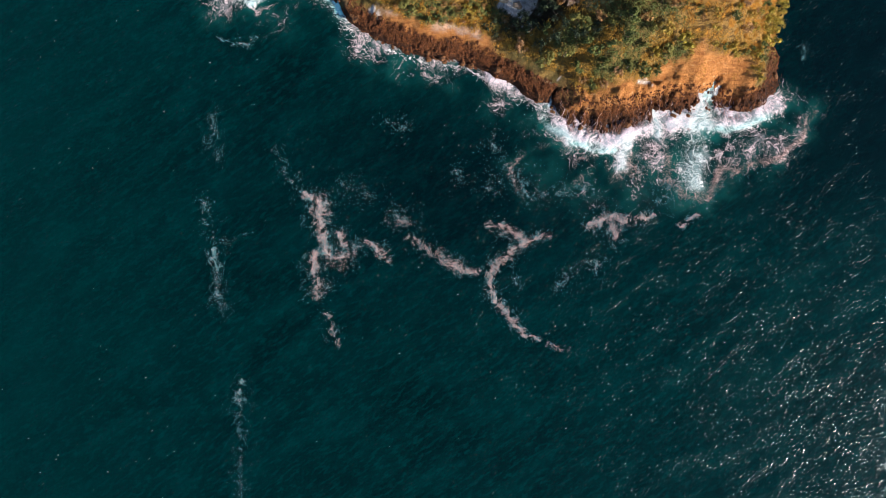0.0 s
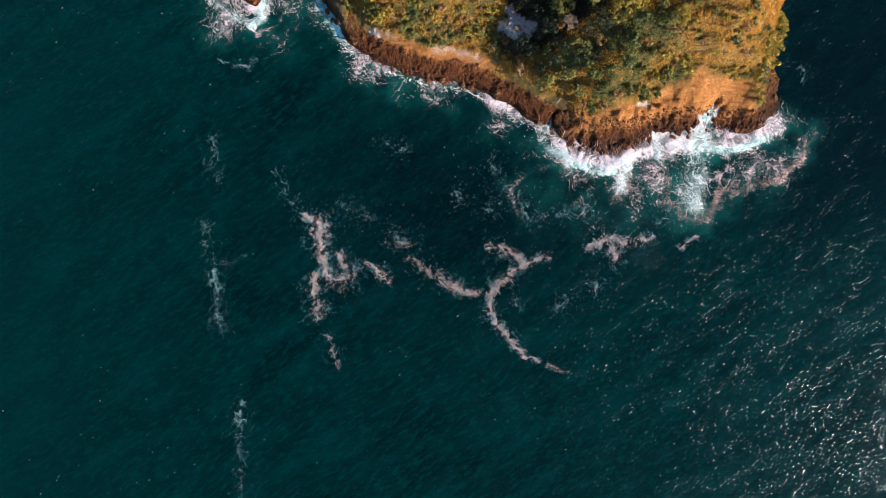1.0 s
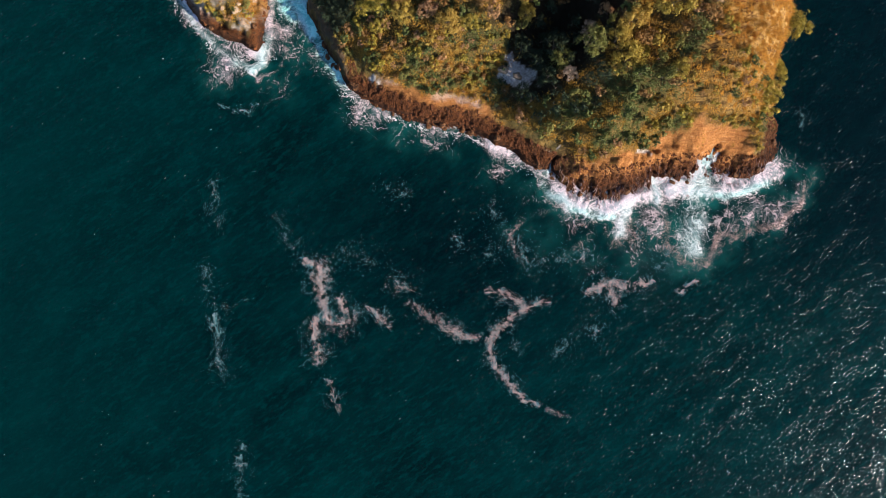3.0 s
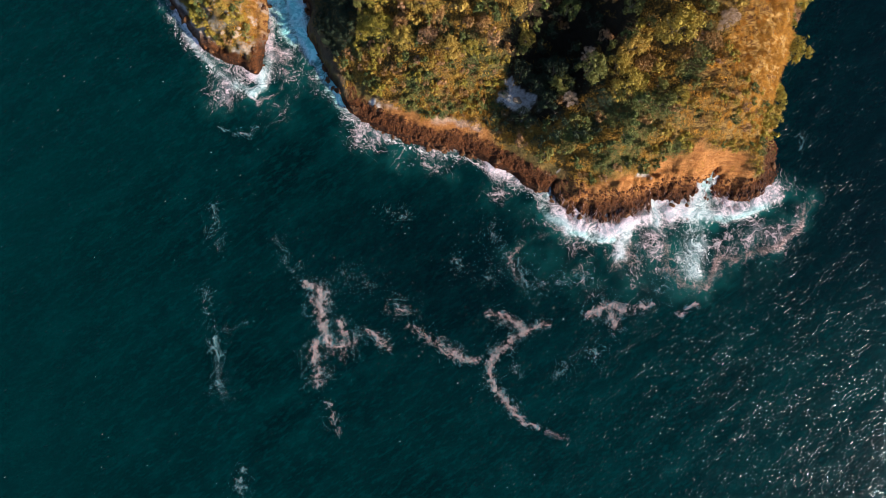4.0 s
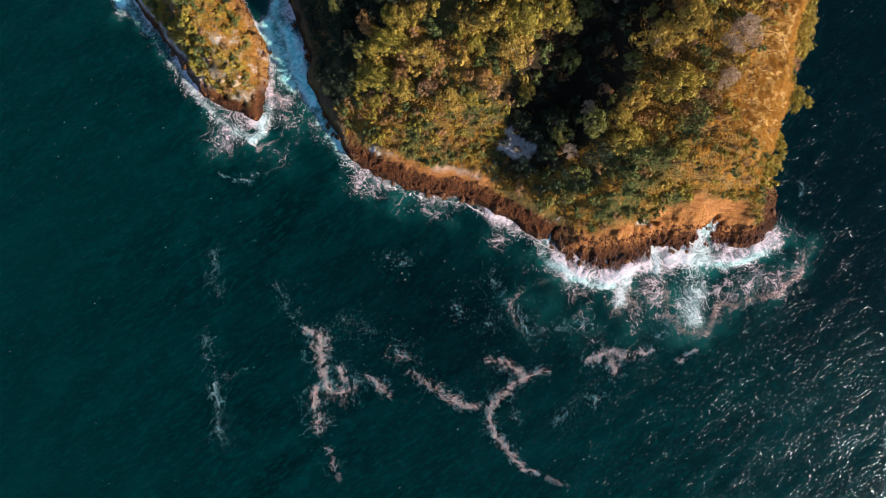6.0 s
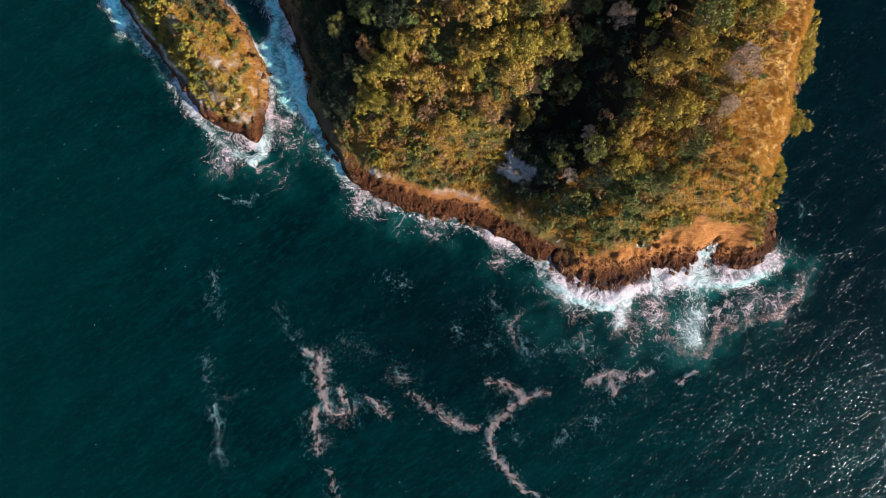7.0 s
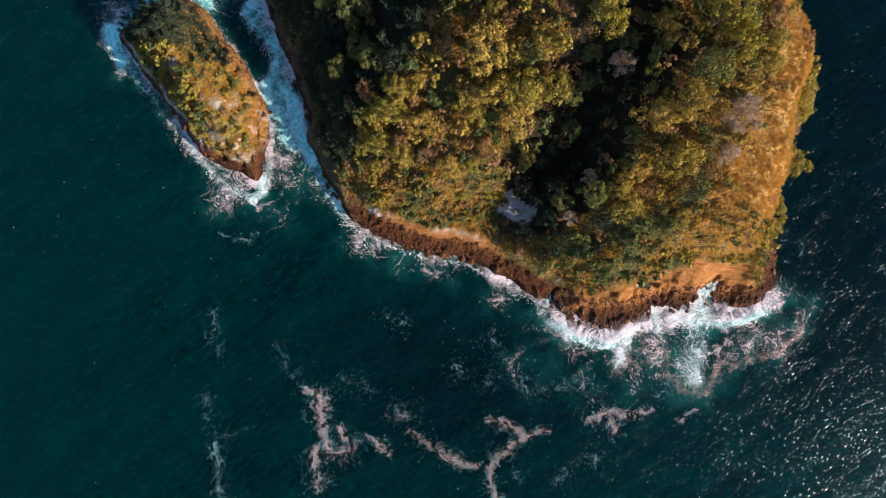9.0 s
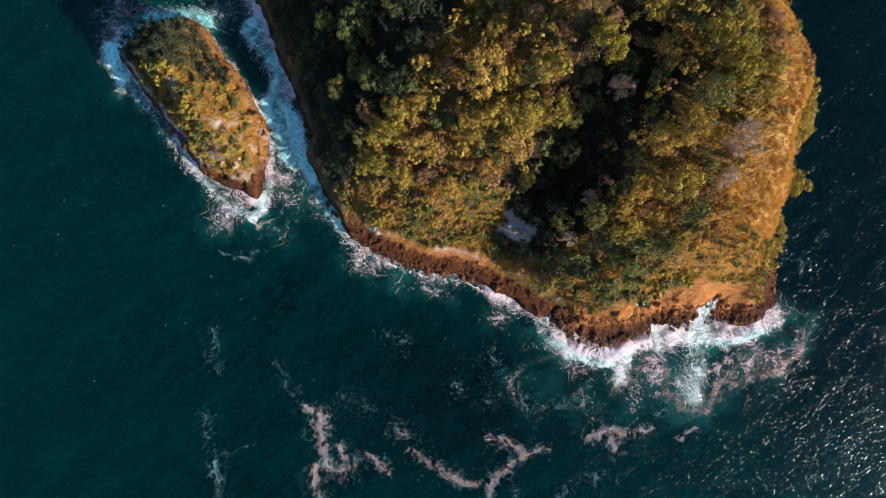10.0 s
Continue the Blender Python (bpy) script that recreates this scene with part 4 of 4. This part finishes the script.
# the flank's shade is put into this thicket's leaf colour
scatter_tufts("green_thicket", island_height, 3000, (-37, 12, 56, 93), lambda x, y, z, d, rng: keep_scrub(x, y, z, d, rng) & west_flank(x, y) & (d > 2.3), 26, 0.5, 0.15, LEAF_SHADE_DARK,
              "dense green thicket on the western flank, its shade put into the leaf colour", "scrub", 65)
scatter_tufts("islet_thicket", islet_height, 1500, (-66, -42, 75, 91), lambda x, y, z, d, rng: (d > 1.3) & islet_north(x, y), 24, 0.4, 0.14, LEAF_SHADE_DARK,
              "dense dark green thicket on the north end of the islet", "scrub", 66)
def green_patch(x, y):
    """Where the low scrub is green rather than brown."""
    return fbm(x / 4.5, y / 4.5, 4, 113) + 0.12 * smooth(x, 14, 20) * (1 - smooth(y, 42, 47)) - 0.5 * smooth(x, 44, 48) > 0.1


scatter_tufts("scrub", island_height, 24000, (-38, 69, 30, 93), lambda x, y, z, d, rng: keep_scrub(x, y, z, d, rng) & ~west_flank(x, y) & ~green_patch(x, y), 20, 0.4, 0.12, SCRUB,
              "low olive and brown scrub covering the slopes", "scrub", 61)
scatter_tufts("green_scrub", island_height, 24000, (-38, 69, 30, 93), lambda x, y, z, d, rng: keep_scrub(x, y, z, d, rng) & ~west_flank(x, y) & green_patch(x, y), 20, 0.42, 0.13, LEAF_GREEN,
              "low green scrub in patches on the slopes", "scrub", 67)
scatter_tufts("dry_grass", island_height, 26000, (-20, 73, 32, 93), keep_grass, 18, 0.22, 0.34, GRASS,
              "long straw-coloured dry grass combed down the slope", "grass", 62, True)
scatter_tufts("islet_scrub", islet_height, 3400, (-66, -34, 54, 91), lambda x, y, z, d, rng: (d > 2.2) & (fbm(x / 1.8, y / 1.8, 5, 103) < 0.2) & (islet_patches(x, y) < 0.45) & ~islet_north(x, y),
              24, 0.4, 0.13, SCRUB, "low olive scrub on the rock islet", "scrub", 63)

scatter_tufts("islet_grass", islet_height, 2600, (-62, -34, 55, 90), lambda x, y, z, d, rng: (d > 1.2) & ((x + 46) * 0.85 + (y - 72) * 0.53 > -3 + 5 * rng.uniform(0, 1, len(x))) & ~islet_north(x, y),
              12, 0.22, 0.32, GRASS, "golden dry grass on the sunlit side of the islet", "grass", 64, True)


# ---- rocks ----
def boulder_mesh(k, mat):
    rng = np.random.default_rng(300 + k)
    bm = bmesh.new()
    bmesh.ops.create_icosphere(bm, subdivisions=3, radius=1)
    cuts = [(Vector(rng.normal(size=3)).normalized(), rng.uniform(0.55, 0.85)) for _ in range(9)]
    for v in bm.verts:
        for way, far in cuts:
            over = v.co.dot(way) - far
            if over > 0:
                v.co -= way * over * 0.9
        v.co += v.co.normalized() * 0.09 * noise.noise(v.co * 3.1 + Vector((k * 7.0, 0, 0)))
    me = bpy.data.meshes.new("boulder")
    bm.to_mesh(me)
    bm.free()
    me.materials.append(mat)
    return me


def boulders():
    rng = np.random.default_rng(8)
    dark, light = [boulder_mesh(k, ROCK_WEED) for k in range(5)], [boulder_mesh(k + 5, ROCK_PALE) for k in range(3)]
    n = 1500
    for place, box, low, high, limit, group in ((island_height, (-38, 70, 24, 96), -0.8, 1.0, 46, "shore boulders"),
                                                (islet_height, (-66, -34, 53, 92), -0.5, 0.9, 24, "islet boulders")):
        xs, ys = rng.uniform(box[0], box[1], n), rng.uniform(box[2], box[3], n)
        zs, ds = place(xs, ys)
        made = 0
        for x, y, z, d in zip(xs, ys, zs, ds):
            if made < limit and low < d < high and not (x > 62 and y > 40):
                ob = new("boulder", dark[int(rng.integers(5))])
                s = rng.uniform(0.3, 0.85)
                ob.matrix_world = pose(x, y, z + 0.05 * s, *rng.uniform(-25, 25, 2), rng.uniform(0, 360)) @ Matrix.Diagonal((s * rng.uniform(0.8, 1.3), s, s * rng.uniform(0.5, 0.8), 1))
                tagged(ob, "wet weedy brown boulder at the waterline ledge", "rock", group)
                made += 1
    for x, y, place, s in ((40.2, 33.9, island_height, 0.5), (12.6, 48.8, island_height, 1.0),
                           (15.0, 47.6, island_height, 0.9), (-42.2, 61.0, islet_height, 0.45), (-45.0, 68.0, islet_height, 0.55), (-39.0, 61.8, islet_height, 0.4),
                           (-41.0, 62.5, islet_height, 0.6), (-39.6, 60.4, islet_height, 0.7),
                           (-43.5, 64.5, islet_height, 0.8), (-38.8, 58.6, islet_height, 0.6), (-46.5, 66.5, islet_height, 0.7),
                           (-49.0, 74.2, islet_height, 0.7)):
        z, d = place(np.array([x]), np.array([y]))
        ob = new("boulder", light[int(rng.integers(3))])
        ob.matrix_world = pose(x, y, float(z[0]), 0, 0, rng.uniform(0, 360)) @ Matrix.Diagonal((s * 1.3, s, s * 0.6, 1))
        tagged(ob, "pale sandstone block bare among the scrub", "rock", "pale blocks")


boulders()


def rubble(name, place, box, n, low, high, seed, label):
    """Broken rock on the ledge: many small sharp stones, longest down the slope."""
    rng = np.random.default_rng(seed)
    g = (1 + 5 ** 0.5) / 2
    ico = np.array([(-1, g, 0), (1, g, 0), (-1, -g, 0), (1, -g, 0), (0, -1, g), (0, 1, g), (0, -1, -g), (0, 1, -g),
                    (g, 0, -1), (g, 0, 1), (-g, 0, -1), (-g, 0, 1)]) / 1.9
    faces = np.array([(0, 11, 5), (0, 5, 1), (0, 1, 7), (0, 7, 10), (0, 10, 11), (1, 5, 9), (5, 11, 4), (11, 10, 2), (10, 7, 6), (7, 1, 8),
                      (3, 9, 4), (3, 4, 2), (3, 2, 6), (3, 6, 8), (3, 8, 9), (4, 9, 5), (2, 4, 11), (6, 2, 10), (8, 6, 7), (9, 8, 1)])
    x, y = rng.uniform(box[0], box[1], n), rng.uniform(box[2], box[3], n)
    z, d = place(x, y)
    ok = (d + 0.8 * fbm(x / 1.5, y / 1.5, 2, 71) > low) & (d + 0.8 * fbm(x / 1.5, y / 1.5, 2, 72) < high + 2.2 * smooth(x, 23, 27) * (y < 33) + 2.0 * (x < -34) * (y + 0.5 * x < 37)) & ~((x > 60) & (y > 41)) & ((x > -18) | (y < 47) | (d < 0.4))
    x, y, z = x[ok], y[ok], z[ok]
    m = len(x)
    s = (0.07 + 0.26 * rng.uniform(0, 1, m) ** 3)[:, None, None]
    shape = ico[None] * rng.uniform(0.6, 1.35, (m, 12, 1)) * np.stack([rng.uniform(0.6, 1.0, m), rng.uniform(0.9, 1.7, m), rng.uniform(0.3, 0.6, m)], 1)[:, None]
    t = rng.normal(0, 0.5, m)[:, None]
    c, k = np.cos(t), np.sin(t)
    v = np.stack([shape[..., 0] * c - shape[..., 1] * k, shape[..., 0] * k + shape[..., 1] * c, shape[..., 2]], -1) * s
    v = v + np.stack([x, y, z + 0.02], 1)[:, None]
    f = faces[None] + (np.arange(m) * 12)[:, None, None]
    tagged(new(name, mesh_of(name, v.reshape(-1, 3), f.reshape(-1, 3), ROCK_LOOSE)), label, "rock", kind="stuff")


rubble("ledge_rubble", island_height, (-36, 71, 22, 92), 100000, -0.3, 3.5, 81, "broken red-brown weedy rock along the shore ledge")
rubble("islet_rubble", islet_height, (-66, -34, 53, 91), 12000, -0.3, 1.6, 82, "broken brown rock round the foot of the islet")


# ---- floating foam ----
def foam_flakes(name, line, width, count, mat, label, seed, size=0.042, thin=0.62):
    """Loose flakes of foam along a line, dense in the middle and ragged at the rim."""
    rng = np.random.default_rng(seed)
    p = np.array(line, float)
    long = np.hypot(*np.diff(p, axis=0).T)
    at = np.concatenate([[0], np.cumsum(long)])
    u = rng.uniform(0, at[-1], count * 3)
    x, y = np.interp(u, at, p[:, 0]), np.interp(u, at, p[:, 1])
    vary = 0.35 + 1.3 * value_noise(u / 1.9, u * 0 + seed, seed)
    loose = rng.uniform(0, 1, len(u)) < thin
    r = np.abs(rng.normal(0, 1, len(u))) * width * vary * np.where(loose, 1.15, 0.55)
    t = rng.uniform(0, 2 * math.pi, len(u))
    x, y = x + r * np.cos(t), y + r * np.sin(t)
    x, y = x + 0.9 * fbm(x / 1.7, y / 1.7, 3, seed), y + 0.9 * fbm(x / 1.7, y / 1.7, 3, seed + 9)
    net = value_noise(x / 0.5, y / 0.5, seed + 3) * 0.5 + value_noise(x / 1.2, y / 1.2, seed + 4) * 0.5
    keep = np.argsort(-(0.8 * net + 0.45 * rng.uniform(0, 1, len(u)) - 0.1 * loose))[:count]
    x, y, loose = x[keep], y[keep], loose[keep]
    n = len(x)
    s = size * rng.uniform(0.55, 1.4, n) * np.where(rng.uniform(0, 1, n) < 0.05, 1.6, 1.0)
    z = 0.16 * fbm(x / 9 + y / 20, y / 5 - x / 11, 4, 3) + 0.05
    turn = rng.uniform(0, 6.28, n)
    ring = []
    for k in range(4):
        a = turn + k * math.pi / 2
        q = s * rng.uniform(0.6, 1.3, n)
        ring.append(np.stack([x + q * np.cos(a), y + q * np.sin(a), z - 0.02 + 0 * x], 1))
    top = np.stack([x, y, z + s * 0.35], 1)
    v = np.stack(ring + [top], 1).reshape(-1, 3)
    i = np.arange(n)[:, None] * 5
    f = np.stack([np.concatenate([i + k, i + (k + 1) % 4, i + 4], 1) for k in range(4)], 1).reshape(-1, 3)
    if mat is FOAM:
        tagged(new(name, mesh_of(name, v, f, [FOAM, FOAM_THIN], which=np.repeat(loose, 4).astype(int))), label, "foam", "floating foam streaks", "stuff")
        return
    tagged(new(name, mesh_of(name, v, f, mat)), label, "foam", "floating foam streaks", "stuff")


OLD = "pinkish-white streak of old foam drifting on the sea"
THIN = "thin scattered flecks of foam on dark water"
for k, (width, count, line) in enumerate(STREAKS):
    foam_flakes("foam_streak", line, width, int(2.2 * count), FOAM, OLD, 500 + 20 * k, 0.068)
for k, (width, count, line) in enumerate((
        (1.1, 260, [(32.2, -2), (31.2, -3.6)]), (1.3, 220, [(24, -6.8), (27.6, -4.4)]),
        (1.6, 200, [(-33.3, 21.4), (-30.7, 15.5), (-27.3, 12.1)]), (1.3, 300, [(-45.5, 28.3), (-46.3, 24.0), (-45.3, 19.1)]), (1.4, 220, [(-47.9, 11.8), (-47.6, 7.0), (-46.1, 2.7)]), (0.8, 700, [(-46.3, 0.1), (-45.3, -2.8)]), (1.2, 420, [(-45.3, -2.8), (-45.0, -6.7), (-44.6, -11.7)]), (0.5, 40, [(-44.4, 1.8), (-38.5, 4.3)]),
        (1.1, 520, [(-40.4, -26), (-40.9, -31.4)]),
        (1.2, 300, [(-41, -32), (-40.2, -41), (-40, -50)]), (0.5, 240, [(-45, 43.8), (-42.2, 42.2), (-38.6, 42.6), (-35.2, 44)]),
        (1.5, 260, [(11, 24), (11.4, 20), (15, 15)]), (1.6, 420, [(15.4, 17), (17, 12.4), (19, 10.6)]),
        (1.5, 420, [(21, 11.6), (27, 12.4), (32, 13)]), (1.3, 160, [(2.6, 16.2), (5, 15)]), (1.3, 140, [(9, 13.6), (11, 13)]),
        (1.6, 160, [(-10.6, 26.6), (-6, 25.4)]), (2.0, 200, [(-20, 14), (-13, 11)]),
        (2.2, 200, [(-19, 2), (-16, 1)]), (0.8, 160, [(74, 42), (74.4, 39.4)]), (1.4, 420, [(45, 10), (47, 14)]),
        (2.0, 150, [(-9, 8), (-6, 6)]), (1.2, 90, [(15, -5), (16, -7)]))):
    foam_flakes("foam_flecks", line, width, int(1.5 * count), FOAM, THIN, 1500 + 20 * k, 0.06, 0.95)
for k, (width, count, line) in enumerate((
        (1.6, 1500, [(46, 17), (49, 12.6), (53, 11), (57, 13.5)]), (1.6, 1500, [(58, 18), (64, 17.6), (70, 19.4), (74, 24), (75.4, 29)]),
        (2.2, 1200, [(38, 18), (41, 16)]), (1.8, 900, [(31, 18), (28, 20), (22, 25)]))):
    foam_flakes("foam_rim", line, width, count, FOAM, "granular rim of foam round the surf at the headland", 2500 + 20 * k, 0.045)
for k, (width, count, line) in enumerate((
        (1.2, 1500, [(25.4, 24.4), (29, 23.4), (34, 23.6), (38, 24.2), (43, 25.4), (46, 26)]),
        (1.3, 1600, [(46, 25), (51, 24.8), (55, 25.6), (60, 26.2), (65, 27.2), (68.4, 29.4)]),
        (1.0, 1200, [(-38.4, 89), (-35.4, 82.6), (-33.4, 77), (-31.4, 71), (-29, 65), (-27.2, 60), (-23, 53)]), (1.1, 1000, [(-64.8, 79.6), (-66.6, 83), (-66, 86)]),
        (1.0, 900, [(-56, 92.4), (-51.4, 92.6), (-47.6, 90.8)]), (0.9, 700, [(-41, 52.6), (-46, 55), (-51, 61), (-56, 68)]), (1.2, 900, [(54.6, 31), (53, 26), (52.6, 21), (53, 16)]), (1.0, 1500, [(-37, 53), (-35, 57), (-34, 62)]),
        (0.8, 2200, [(-21.5, 49.5), (-17, 44), (-11, 41), (-4, 39), (5, 37.6), (12, 34), (18, 30.5), (22.5, 28.6)]))):
    foam_flakes("surf_froth", line, width, count, SURF, "fresh white froth of breaking surf against the rocks", 3500 + 20 * k, 0.055)


def foam_specks():
    """Single flecks of foam, scattered far apart over the open water."""
    rng = np.random.default_rng(95)
    x, y = rng.uniform(-90, 90, 900), rng.uniform(-52, 96, 900)
    keep = (coast(x, y) < -3) & (islet_coast(x, y) < -3) & (value_noise(x / 16, y / 16, 97) > rng.uniform(0.25, 1.0, 900))
    x, y = x[keep], y[keep]
    n = len(x)
    s, way = 0.09 * rng.uniform(0.5, 1.5, n), rng.normal(0.6, 0.5, n)
    z = 0.16 * fbm(x / 9 + y / 20, y / 5 - x / 11, 4, 3) + 0.06
    ring = []
    for k in range(4):
        a, q = way + k * math.pi / 2, s * rng.uniform(0.6, 1.2, n) * (1.5 if k % 2 == 0 else 0.7)
        ring.append(np.stack([x + q * np.cos(a), y + q * np.sin(a), z - 0.02], 1))
    v = np.stack(ring + [np.stack([x, y, z + 0.3 * s], 1)], 1).reshape(-1, 3)
    i = np.arange(n)[:, None] * 5
    f = np.stack([np.concatenate([i + k, i + (k + 1) % 4, i + 4], 1) for k in range(4)], 1).reshape(-1, 3)
    tagged(new("foam_specks", mesh_of("foam_specks", v, f, FOAM)), "single pale specks of foam scattered over the open sea", "foam", kind="stuff")


foam_specks()


def foam_wash():
    """Thin threads of foam that run up the headland's ledge and drain back."""
    rng = np.random.default_rng(91)
    reach, steps = np.arange(21, 37, 0.1), 14
    verts, faces = [], []
    for x0 in np.concatenate([rng.uniform(23, 68.5, 90), rng.uniform(25, 46, 40), rng.uniform(54, 67, 30)]):
        inland = coast(np.full(len(reach), x0), reach) > 0
        if not inland.any():
            continue
        y0 = reach[int(np.argmax(inland))] - rng.uniform(0.2, 1.6)
        u = np.linspace(0, 1, steps)
        bend, phase = rng.uniform(-0.9, 0.9), rng.uniform(0, 50)
        y = np.minimum(y0 + rng.uniform(1.0, 4.4) * u, 32.5 + 0.1 * u)
        x = x0 + bend * u * u + 0.9 * fbm(y / 0.9, 0 * y + phase, 3, 92)
        wide = 0.065 * rng.uniform(0.4, 1.3) * (1 - 0.75 * u) * (0.35 + 1.3 * value_noise(y / 0.45, 0 * y + phase, 93))
        z = np.maximum(island_height(x, y)[0], 0.1) + 0.09
        k = len(verts) * 3 * steps
        verts.append(np.concatenate([np.stack([x - wide, y, z - 0.03], 1), np.stack([x, y, z + 0.04], 1), np.stack([x + wide, y, z - 0.03], 1)]))
        i = np.arange(steps - 1)[:, None]
        for a in (0, steps):
            faces.append(k + np.concatenate([i + a, i + a + steps, i + a + steps + 1, i + a + 1], 1))
    tagged(new("foam_wash", mesh_of("foam_wash", np.concatenate(verts), np.concatenate(faces), FOAM)), "thin white threads of foam draining off the brown ledge", "foam", kind="stuff")


foam_wash()
